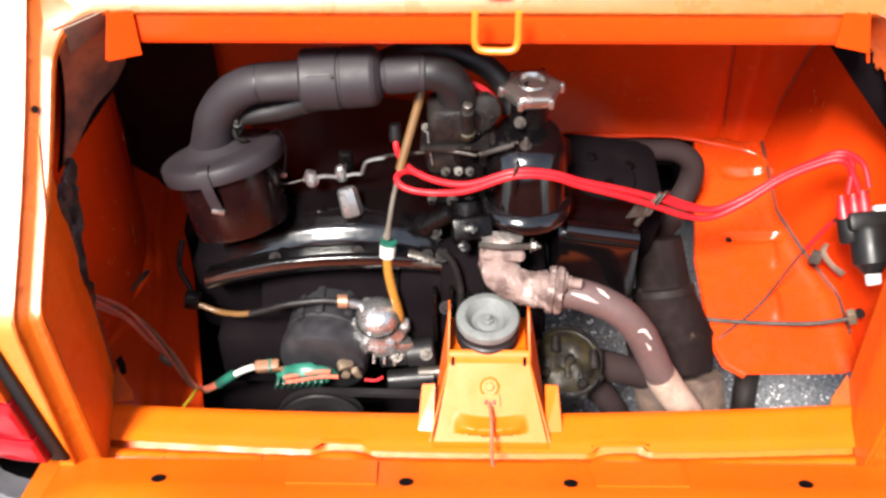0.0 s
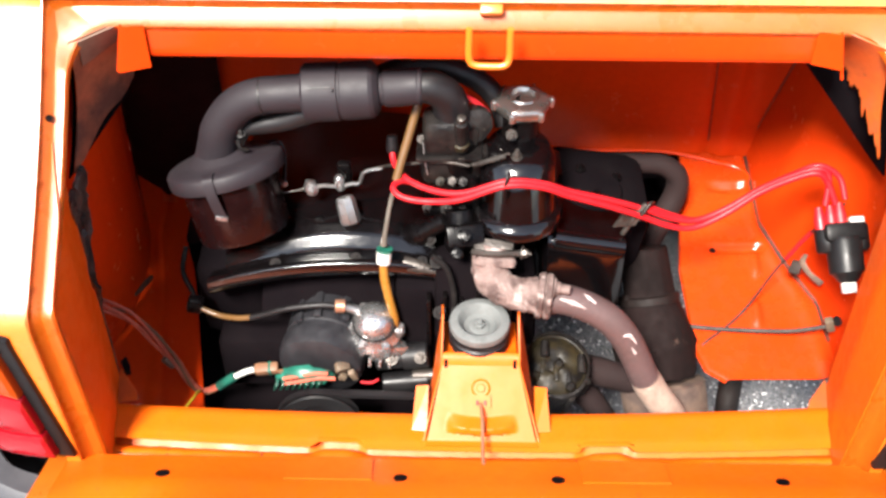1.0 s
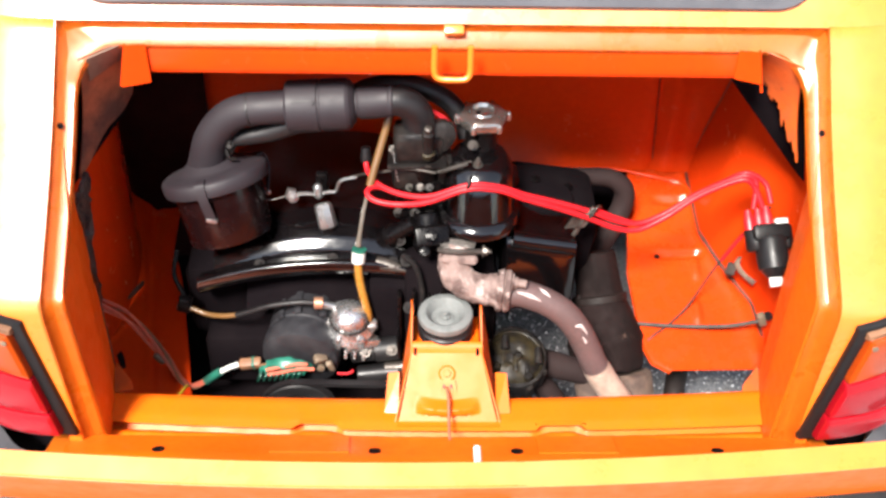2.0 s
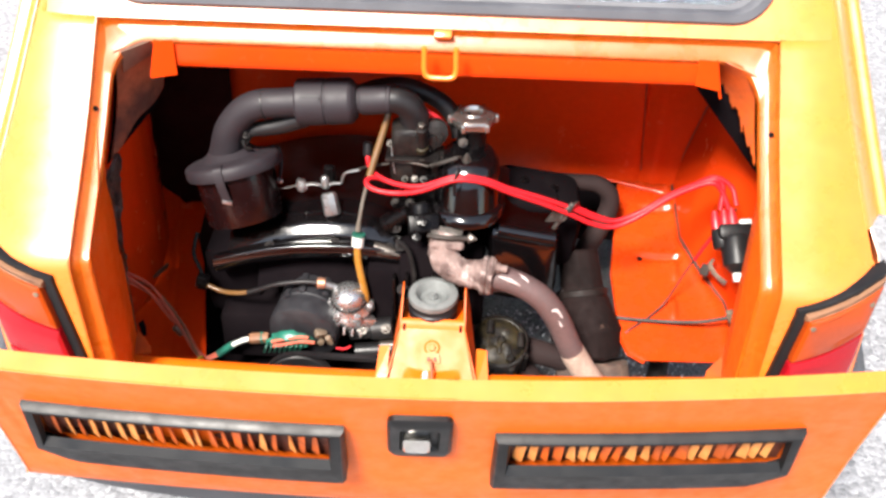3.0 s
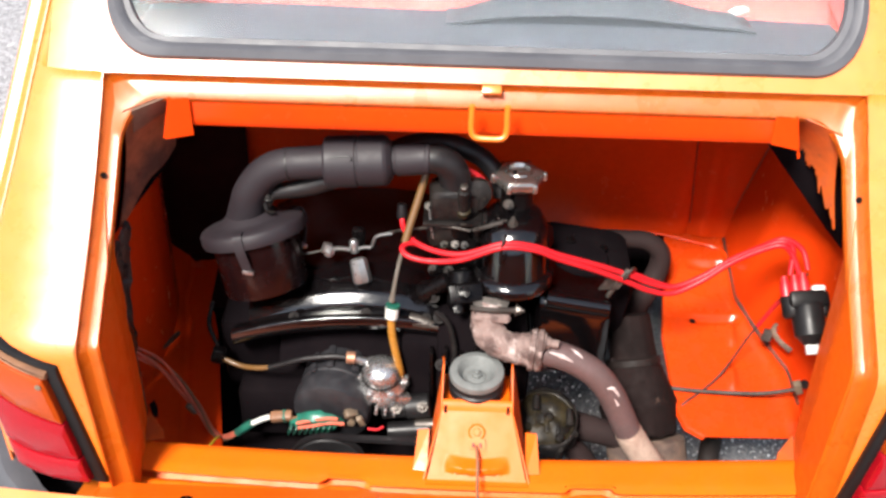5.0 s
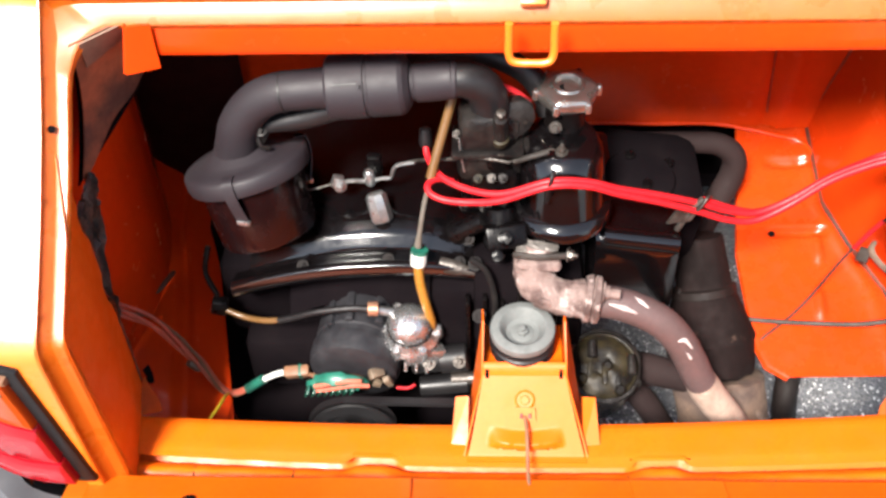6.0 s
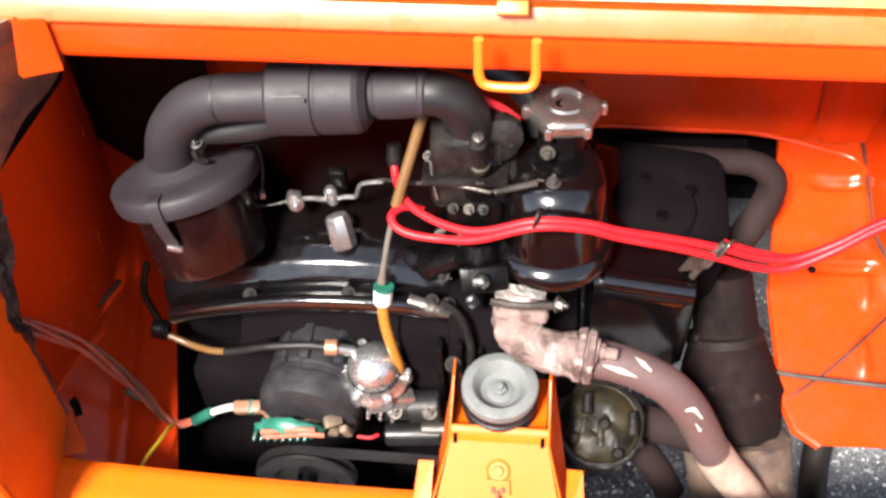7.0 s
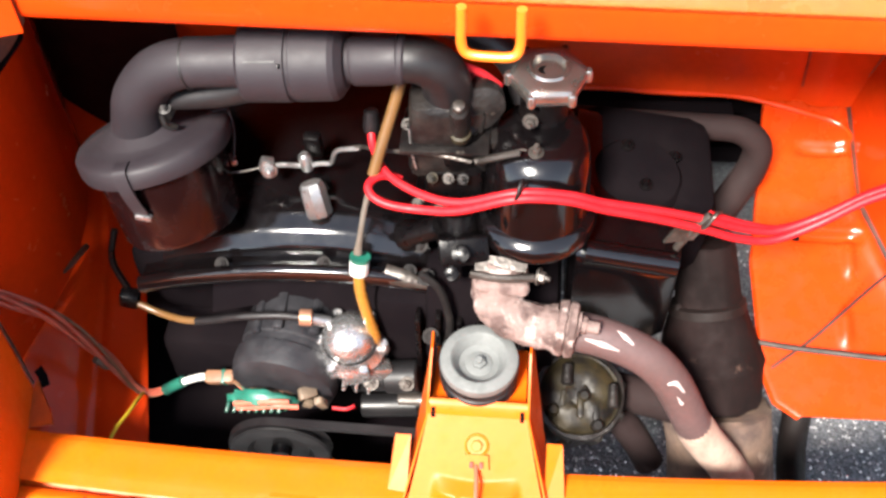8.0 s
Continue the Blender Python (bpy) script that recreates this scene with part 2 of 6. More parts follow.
def lathe(bm, profile, base, axis, seg=28, turn=0.0):
    """profile: rows of (radius, height along the axis)."""
    a, b, d = frame_of(axis)
    base = Vector(base)
    loops = []
    for r, h in profile:
        r = max(r, 1e-4)
        loops.append([base + d * h + (a * math.cos(turn + 2 * math.pi * i / seg) + b * math.sin(turn + 2 * math.pi * i / seg)) * r for i in range(seg)])
    rings(bm, loops)


def rod(bm, p0, p1, r0, r1=None, seg=18, bevel=0.12):
    p0, p1 = Vector(p0), Vector(p1)
    r1 = r0 if r1 is None else r1
    h, c0, c1 = (p1 - p0).length, min(r0, r0 * bevel), min(r1, r1 * bevel)
    lathe(bm, [(r0 - c0, 0), (r0, min(c0, h / 3)), (r1, h - min(c1, h / 3)), (r1 - c1, h)], p0, p1 - p0, seg)


def spline(pts, per=8):
    pts = [Vector(p) for p in pts]
    if len(pts) < 3:
        return pts
    ext = [pts[0] * 2 - pts[1], *pts, pts[-1] * 2 - pts[-2]]
    out = []
    for i in range(1, len(ext) - 2):
        p0, p1, p2, p3 = ext[i - 1:i + 3]
        for k in range(per):
            t = k / per
            out.append(0.5 * ((2 * p1) + (p2 - p0) * t + (2 * p0 - 5 * p1 + 4 * p2 - p3) * t * t + (3 * p1 - p0 - 3 * p2 + p3) * t ** 3))
    out.append(pts[-1])
    return out


def tube(bm, pts, r, seg=14, per=8, flat=1.0):
    """A hose or wire through the points; r is one radius or one for each point."""
    path = spline(pts, per)
    n = len(path)
    rs = [r] * n if not isinstance(r, (list, tuple)) else [float(np.interp(i / (n - 1) * (len(r) - 1), range(len(r)), r)) for i in range(n)]
    side = (path[1] - path[0]).orthogonal().normalized()
    loops = []
    for i, p in enumerate(path):
        d = (path[min(i + 1, n - 1)] - path[max(i - 1, 0)]).normalized()
        side = (side - d * side.dot(d)).normalized()
        up = d.cross(side)
        loops.append([p + (side * math.cos(2 * math.pi * k / seg) + up * math.sin(2 * math.pi * k / seg) * flat) * rs[i] for k in range(seg)])
    rings(bm, loops)


def box(bm, c, s, turn=None, bevel=0.002):
    m = Matrix.Translation(c) @ (turn.to_4x4() if turn else Matrix()) @ Matrix.Diagonal((*s, 1))
    r = bmesh.ops.create_cube(bm, size=1.0, matrix=m)
    if bevel:
        edges = list({e for v in r["verts"] for e in v.link_edges})
        bmesh.ops.bevel(bm, geom=edges, offset=min(bevel, min(s) * 0.4), segments=2, affect="EDGES", profile=0.5)


def rot(rx=0, ry=0, rz=0):
    return Euler((radians(rx), radians(ry), radians(rz))).to_matrix()


def plate(bm, pts, thick, bevel=0.0):
    """A flat plate: an outline of points in one plane, thickened against its normal."""
    pts = [Vector(p) for p in pts]
    nrm = V(0, 0, 0)
    for i in range(len(pts)):
        nrm += pts[i].cross(pts[(i + 1) % len(pts)])
    nrm.normalize()
    rings(bm, [pts, [p - nrm * thick for p in pts]])


def sheet(bm, f, nu, nv, thick=0.0015):
    """A pressed sheet: f(u, v) for u and v from 0 to 1, with a thickness."""
    g = [[Vector(f(i / nu, j / nv)) for j in range(nv + 1)] for i in range(nu + 1)]
    nrm = [[None] * (nv + 1) for _ in range(nu + 1)]
    for i in range(nu + 1):
        for j in range(nv + 1):
            du = g[min(i + 1, nu)][j] - g[max(i - 1, 0)][j]
            dv = g[i][min(j + 1, nv)] - g[i][max(j - 1, 0)]
            c = du.cross(dv)
            nrm[i][j] = c.normalized() if c.length > 1e-12 else V(0, 0, 1)
    a = [[bm.verts.new(p) for p in row] for row in g]
    b = [[bm.verts.new(g[i][j] - nrm[i][j] * thick) for j in range(nv + 1)] for i in range(nu + 1)]
    for i in range(nu):
        for j in range(nv):
            bm.faces.new((a[i][j], a[i + 1][j], a[i + 1][j + 1], a[i][j + 1]))
            bm.faces.new((b[i][j], b[i][j + 1], b[i + 1][j + 1], b[i + 1][j]))
    for i in range(nu):
        bm.faces.new((a[i][0], b[i][0], b[i + 1][0], a[i + 1][0]))
        bm.faces.new((a[i][nv], a[i + 1][nv], b[i + 1][nv], b[i][nv]))
    for j in range(nv):
        bm.faces.new((a[0][j], a[0][j + 1], b[0][j + 1], b[0][j]))
        bm.faces.new((a[nu][j], b[nu][j], b[nu][j + 1], a[nu][j + 1]))


def strip(bm, inner, outer, close=False, thick=0.0015):
    """A band between two lines of points, with a thickness."""
    k = len(inner)
    lines = [inner, outer]

    def f(u, v):
        i = min(int(round(u * (k - 1))), k - 1)
        return lines[0][i].lerp(lines[1][i], v)
    sheet(bm, f, k - 1, 2, thick)


def hexbolt(bm, p, axis, r=0.006, h=0.005, washer=True):
    if washer:
        lathe(bm, [(r * 1.5, 0), (r * 1.5, h * 0.25)], p, axis, 18)
    lathe(bm, [(r, 0), (r, h * 0.85), (r * 0.85, h)], p, axis, 6)
    lathe(bm, [(r * 0.5, 0), (r * 0.5, h * 1.5), (r * 0.4, h * 1.6)], p, axis, 10)


def roughen(bm, amp, size):
    """Uneven cast or lumpy surface: shifts each point along its normal."""
    bm.normal_update()
    moves = [(v, v.normal * (amp * noise.noise(v.co / size) + 0.5 * amp * noise.noise(v.co / size * 2.7))) for v in bm.verts]
    for v, d in moves:
        v.co += d


def B():
    return bmesh.new()


# ---- the ground ----
bm = B()
N = 40
ext = [-400, -60, -12] + [-6 + 12 * i / N for i in range(N + 1)] + [12, 60, 400]
gv = [[bm.verts.new((x, y, 0)) for y in ext] for x in ext]
for i in range(len(ext) - 1):
    for j in range(len(ext) - 1):
        bm.faces.new((gv[i][j], gv[i + 1][j], gv[i + 1][j + 1], gv[i][j + 1]))
tagged(part("ground", bm, asphalt, None), "grey fine-grained asphalt ground, sunlit and pale", "ground", kind="structure")

# darker asphalt patch that paints in the shade under the engine
bm = B()
shade_outline = [V(0.25 + (0.62 + 0.10 * noise.noise(V(math.cos(a) * 2, math.sin(a) * 2, 3))) * math.cos(a), 0.42 + (0.50 + 0.10 * noise.noise(V(math.cos(a) * 2, math.sin(a) * 2, 5))) * math.sin(a), 0.004) for a in [2 * math.pi * i / 60 for i in range(60)]]
bm.faces.new([bm.verts.new(p) for p in shade_outline])
tagged(part("shaded_ground", bm, gravel_material("shaded_asphalt", 0.69), None), "asphalt under the engine, coloured darker for the car's shade", "ground", kind="structure")

# loose pale chips on the dark asphalt under the engine
chipmat = bpy.data.materials.new("asphalt_chip")
chipmat.use_nodes = True
cn, cl = chipmat.node_tree.nodes, chipmat.node_tree.links
isl = cn.new("ShaderNodeNewGeometry")
cr = cn.new("ShaderNodeValToRGB")
cr.color_ramp.elements[0].color, cr.color_ramp.elements[1].color = (0.06, 0.058, 0.058, 1), (0.75, 0.74, 0.73, 1)
cr.color_ramp.elements.new(0.5).color = (0.26, 0.255, 0.255, 1)
cl.new(isl.outputs["Random Per Island"], cr.inputs[0])
cl.new(cr.outputs[0], cn["Principled BSDF"].inputs["Base Color"])
cn["Principled BSDF"].inputs["Roughness"].default_value = 0.6
chips = random.Random(11)
bm = B()
for _ in range(8500):
    x, y, r = chips.uniform(-0.12, 0.70), chips.uniform(-0.15, 0.62), chips.uniform(0.0016, 0.0042)
    turn = Euler([chips.uniform(0, 6.3) for _ in range(3)]).to_matrix()
    pts = [V(x, y, 0.004 + r * 0.3) + turn @ V(*p) for p in ((r, 0, 0), (-r, 0, 0), (0, r * 0.8, 0), (0, -r * 0.8, 0), (0, 0, r * 0.6), (0, 0, -r * 0.6))]
    vs = [bm.verts.new(p) for p in pts]
    for a, c, d in ((0, 2, 4), (2, 1, 4), (1, 3, 4), (3, 0, 4), (2, 0, 5), (1, 2, 5), (3, 1, 5), (0, 3, 5)):
        bm.faces.new((vs[a], vs[c], vs[d]))
tagged(part("asphalt_chips", bm, chipmat, None, angle=20), "pale stone chips set in the dark asphalt", "gravel", kind="stuff")

# ---- the car's rear ----
car = thing("car", "small orange rear-engined car with its engine lid open", "car", (0, 0.6, 0))


def yb(z):
    """The rear body line: upright below the shoulder, sloping forward above."""
    s = 0.189 + (z - 0.874) * 0.944 - 1.23 * max(0.0, 0.80 - z) ** 2
    low, k = -0.085, 0.006
    return low + 0.5 * ((s - low) + math.sqrt((s - low) ** 2 + k * k * 4))


def taper(z):
    """How far the sides of the opening draw in below the shoulder."""
    return 0.045 * max(0.0, 0.62 - z)


def skin(x, z, sink=0.0):
    """A point of the rear skin; sink: how deep below it."""
    y = yb(z) + 3.4 * max(0.0, abs(x) - 0.53) ** 2
    d = (yb(z + 0.005) - yb(z - 0.005)) / 0.01
    n = V(0, 1, -d).normalized()
    return V(x, y, z) + n * sink


def crease(z):
    return 0.627 - 0.2 * (z - 0.669)


def rounded(x0, x1, z0, z1, r, k=8):
    """A rounded rectangle, from the middle of its foot round."""
    out = []
    for cx, cz, a0 in ((x1 - r, z0 + r, -90), (x1 - r, z1 - r, 0), (x0 + r, z1 - r, 90), (x0 + r, z0 + r, 180)):
        for i in range(k + 1):
            a = radians(a0 + 90 * i / k)
            out.append((cx + r * math.cos(a), cz + r * math.sin(a)))
    return out


def resample(pts, n, close=True):
    pts = [Vector((*p, 0)) if len(p) == 2 else Vector(p) for p in pts]
    if close:
        pts = pts + [pts[0]]
    ls = [0.0]
    for a, b in zip(pts, pts[1:]):
        ls.append(ls[-1] + (b - a).length)
    out = []
    for i in range(n):
        d = ls[-1] * i / (n if close else n - 1)
        k = max(j for j in range(len(ls)) if ls[j] <= d + 1e-9)
        k = min(k, len(pts) - 2)
        t = (d - ls[k]) / max(1e-9, ls[k + 1] - ls[k])
        out.append(pts[k].lerp(pts[k + 1], t))
    return out


WIN = (-0.503, 0.503, 0.888, 1.20)


def window_panel():
    """The panel round the rear window, with the opening cut through."""
    b = B()
    inner = rounded(WIN[0] + 0.012, WIN[1] - 0.012, WIN[2] + 0.008, WIN[3] - 0.01, 0.058, 10)
    xo, zb, zt, kk = 0.575, 0.8745, 1.235, 11
    outer = []
    for q, (sx, zo) in enumerate(((1, zb), (1, zt), (-1, zt), (-1, zb))):
        arc = inner[q * kk:(q + 1) * kk]
        (x0, z0), (x1, z1) = arc[0], arc[-1]
        first, last = ((x0, zo), (sx * xo, z1)) if q in (0, 2) else ((sx * xo, z0), (x1, zo))
        for i in range(kk):
            t = i / (kk - 1)
            if t <= 0.5:
                outer.append((first[0] + (sx * xo - first[0]) * t * 2, first[1] + (zo - first[1]) * t * 2))
            else:
                outer.append((sx * xo + (last[0] - sx * xo) * (t * 2 - 1), zo + (last[1] - zo) * (t * 2 - 1)))
    k = len(inner)
    loops = []
    for v in (0, 0.25, 0.5, 0.75, 1):
        loops.append([skin(inner[i][0] * (1 - v) + outer[i][0] * v, inner[i][1] * (1 - v) + outer[i][1] * v) for i in range(k)])
    rings(b, loops, cap=False)
    # inner edge turned in
    rings(b, [loops[0], [p + V(0, 0.010, -0.008) for p in loops[0]]], cap=False)
    return b


part("window_panel", window_panel(), paint, car)


ZQ = [0.345 + (0.874 - 0.345) * i / 44 for i in range(45)] + [0.8745 + (1.235 - 0.8745) * i / 15 for i in range(16)]


def quarter(side):
    """A rear corner panel: from the lid gap to the crease, then the body's flank."""
    b = B()

    def f(u, v):
        z = ZQ[int(round(v * 60))]
        xc = crease(max(z, 0.55)) if z > 0.64 else 0.640 if z > 0.404 else 0.505
        x0 = 0.4995 - taper(z) if z < 0.8742 else 0.575
        x = x0 + max(0.0, xc - x0) * u
        return V(side * x, *skin(x, z)[1:])
    sheet(b, f, 10, 60, 0.001)
    return b


for side in (-1, 1):
    part("quarter_panel", quarter(side), paint, car, angle=60)
    # turned edge of the lid gap
    b = B()
    zs = [0.345 + (0.8735 - 0.345) * i / 30 for i in range(31)]
    strip(b, [skin(side * (0.4995 - taper(z)), z) for z in zs], [skin(side * (0.4995 - taper(z)), z, 0.016) for z in zs])
    part("panel_edge", b, paint, car)
    # air intake moulding beside the crease: a turned face and a narrow outer lip, cut off above the lamp
    b = B()
    fin = [(-0.002, -0.0005), (0.003, 0.003), (0.007, 0.009), (0.024, 0.040), (0.027, 0.042), (0.041, 0.040), (0.044, 0.044), (0.045, 0.070)]

    def fin_f(u, v):
        z = 0.672 + 0.563 * u
        c = crease(z)
        k = v * (len(fin) - 1)
        return V(side * (c + float(np.interp(k, range(len(fin)), [p[0] for p in fin]))), skin(c, z)[1] + float(np.interp(k, range(len(fin)), [p[1] for p in fin])), z)
    sheet(b, fin_f, 20, 24, 0.0015)
    part("side_intake_moulding", b, paint, car, angle=50)

    # body flank
    def flank(u, v):
        z = 0.25 + (1.235 - 0.25) * v
        x = crease(max(z, 0.66)) + 0.008 if z > 0.655 else 0.645 - 0.06 * max(0, 0.42 - z)
        y0 = skin(min(x, 0.645), max(z, 0.3))[1] + 0.004
        w = x + 0.012 * min(1, u * 3)
        y = y0 + (2.9 - y0) * u ** 1.4
        fall = (y - 0.52) / 2.38
        top = 1.235 if fall < 0.55 else min(1.235, max(0.82, 1.275 - (fall - 0.55) * 2.2))
        return V(side * (w if top > 1.2 else min(w + 0.02, 0.66)), y, 0.25 + (z - 0.25) * (top - 0.25) / 0.985)
    b = B()
    sheet(b, flank, 30, 40, 0.002)
    part("body_side", b, paint, car, angle=60)

# gap edge along the top
b = B()
xs = [-0.4995 + 0.999 * i / 40 for i in range(41)]
strip(b, [skin(x, 0.8745) for x in xs], [skin(x, 0.8745, 0.016) for x in xs])
part("panel_edge", b, paint, car)

# roof, bonnet and the car's far end
b = B()


def roof(u, v):
    x = (-1 + 2 * u)
    y = 0.52 + 2.38 * v
    z = 1.235 + 0.07 * math.sin(min(1, v * 3) * math.pi / 2) if v < 0.55 else max(0.84, 1.305 - (v - 0.55) * 2.2)
    return V(x * (0.535 + 0.10 * min(1.0, max(0, v - 0.55) * 5)), y - (0.06 * (1 - abs(x) ** 2) if v < 0.01 else 0), z - 0.05 * x * x)


sheet(b, roof, 16, 40, 0.003)
part("roof", b, paint, car)
b = B()
sheet(b, lambda u, v: V(-0.66 + 1.32 * u, 2.9 + 0.08 * math.sin(math.pi * u), 0.25 + 0.62 * v), 12, 8, 0.003)
part("front_panel", b, paint, car)
b = B()
box(b, (0, 1.75, 0.235), (1.28, 2.3, 0.03))
part("floor_pan", b, void, car)

# rear window
w_out = resample(rounded(*WIN[:2], *WIN[2:], 0.072, 16), 240)
w_in = resample(rounded(WIN[0] + 0.031, WIN[1] - 0.031, WIN[2] + 0.023, WIN[3] - 0.02, 0.056, 16), 240)
window = B()
loops = []
for v, up in ((0, 0.0), (0.06, -0.008), (0.35, -0.013), (0.6, -0.010), (0.68, -0.006), (0.92, -0.006), (1.0, 0.002)):
    loops.append([skin(a.x * (1 - v) + c.x * v, a.y * (1 - v) + c.y * v, up) for a, c in zip(w_out, w_in)])
rings(window, loops, cap=False)
rear_window = part("rear_window", window, seal, car, "grey rubber window seal with rounded corners")
b = B()
sheet(b, lambda u, v: skin((WIN[0] + 0.02) * (1 - u) + (WIN[1] - 0.02) * u, (WIN[2] + 0.012) * (1 - v) + (WIN[3] - 0.012) * v, 0.0015), 12, 8, 0.004)
pane = part("pane", b, glass, rear_window, "clear rear window pane reflecting the sky")
pane.visible_shadow = False

# cabin seen through the glass
b = B()
sheet(b, lambda u, v: V(-0.5 + u * 1.02, 0.214 + (0.250 + 0.006 * math.sin(11 * u)) * v, 0.888 - 0.036 * v + 0.004 * math.sin(math.pi * u) * v), 30, 10, 0.008)
part("parcel_shelf", b, shelfcloth, car, "grey parcel shelf behind the window")
b = B()
sheet(b, lambda u, v: V(-0.47 + 1.04 * u, 0.482 + 0.30 * v, 0.822 + 0.16 * v ** 0.8 + 0.012 * math.sin(math.pi * min(1.0, 8 * v)) - 0.010 * math.exp(-((u - 0.47) / 0.02) ** 2)), 50, 20, 0.01)
part("rear_bench", b, redseat, car, "faded red cloth back of the rear bench")
for sx in (-0.25, 0.25):
    b = B()

    def seatback(u, v):
        a = u * 2 * math.pi
        return V(sx + 0.21 * math.copysign(abs(math.cos(a)) ** 0.5, math.cos(a)) * (1 - 0.15 * v ** 4), 0.72 + 0.05 * math.copysign(abs(math.sin(a)) ** 0.5, math.sin(a)) + 0.1 * v, 0.55 + 0.52 * v)
    loops = [[seatback(i / 28, j / 10) for i in range(28)] for j in range(11)]
    loops.append([p.lerp(V(sx, 0.82, 1.09), 0.4) + V(0, 0, 0.015) for p in loops[-1]])
    rings(b, loops)
    part("seat", b, redseat, car, "red cloth seat back")

# a folded dark cloth on the parcel shelf
cloth = thing("folded_cloth", "charcoal folded cloth with a pale tag on the shelf", "cloth", (0.17, 0.42, 0.857))
b = B()


def cloth_f(u, v):
    x = -0.055 + 0.45 * u
    high = float(np.interp(x, [-0.055, 0.0, 0.05, 0.12, 0.20, 0.27, 0.34, 0.365, 0.395], [0.0, 0.022, 0.040, 0.048, 0.046, 0.034, 0.018, 0.016, 0.0]))
    arch = math.sin(math.pi * min(1.0, 0.06 + 0.94 * v)) ** 0.6
    y = 0.385 + 0.085 * v
    return V(x, y, 0.888 - 0.036 * (y - 0.214) / 0.25 + 0.004 + high * arch * (1 + 0.10 * noise.noise(V(x * 22, y * 30, 0.4))))


sheet(b, cloth_f, 60, 20, 0.004)
part("cloth", b, darkcloth, cloth)
b = B()
tube(b, [(0.362, 0.452, 0.862), (0.374, 0.455, 0.868), (0.388, 0.457, 0.872), (0.396, 0.458, 0.871)], [0.003, 0.006, 0.005, 0.002], 8, 4, 0.5)
part("tag", b, white, cloth, "pale cloth tag")

# ---- the opening ----
FL_OUT, FL_IN = 0.4995, 0.474


def u_line(half, top, r, low):
    """An arch line of the opening, from its left foot over the top to its right foot."""
    pts = [(-half, low), (-half, top - r)]
    pts += [(-half + r - r * math.cos(radians(a)), top - r + r * math.sin(radians(a))) for a in range(10, 90, 10)]
    pts += [(-half + r, top), (half - r, top)]
    pts += [(half - r + r * math.sin(radians(a)), top - r + r * math.cos(radians(a))) for a in range(10, 90, 10)]
    pts += [(half, top - r), (half, low)]
    return resample(pts, 160, False)


lo = u_line(FL_OUT, 0.8735, 0.012, 0.345)
li = u_line(FL_IN, 0.852, 0.048, 0.345)
b = B()
loops = []
for v, sink in ((0, 0.001), (0.03, 0.004), (0.40, 0.0165), (0.48, 0.0175), (0.90, 0.0175), (0.96, 0.019), (1.0, 0.026)):
    loop = []
    for p, q in zip(lo, li):
        w = (v * 0.35 if v < 0.5 else 0.168 + (v - 0.48) * 1.6) if p.y > 0.868 else v
        x, z = p.x * (1 - w) + q.x * w, p.y * (1 - w) + q.y * w
        loop.append(skin(x - math.copysign(taper(z), x), z, sink))
    loops.append(loop)
rings(b, loops, close=False)
bmesh.ops.solidify(b, geom=b.faces[:], thickness=0.0012)
part("opening_flange", b, paint, car, "sunlit orange flange round the engine bay opening")
for sx in (-1, 1):
    b = B()
    lathe(b, [(0.0042, 0), (0.0042, 0.001)], skin(sx * 0.4905, 0.775, 0.0105), (-sx * 0.4, -0.62, 0.60), 12)
    part("bump_stop_hole", b, void, car)
# catch bracket and hoop at the middle of the top flange
b = B()
box(b, skin(0.013, 0.868, 0.004), (0.026, 0.012, 0.012), rot(45), 0.002)
part("catch_tab", b, paint, car)
b = B()
h = [(-0.012, 0.150, 0.862), (-0.012, 0.150, 0.845), (-0.012, 0.150, 0.826), (-0.007, 0.149, 0.816), (0.011, 0.148, 0.8145), (0.029, 0.148, 0.816), (0.034, 0.150, 0.826), (0.034, 0.150, 0.845), (0.034, 0.150, 0.862)]
tube(b, h, 0.0042, 12, 6)
part("latch_hoop", b, paint, car, "bent orange rod hoop for the lid latch")

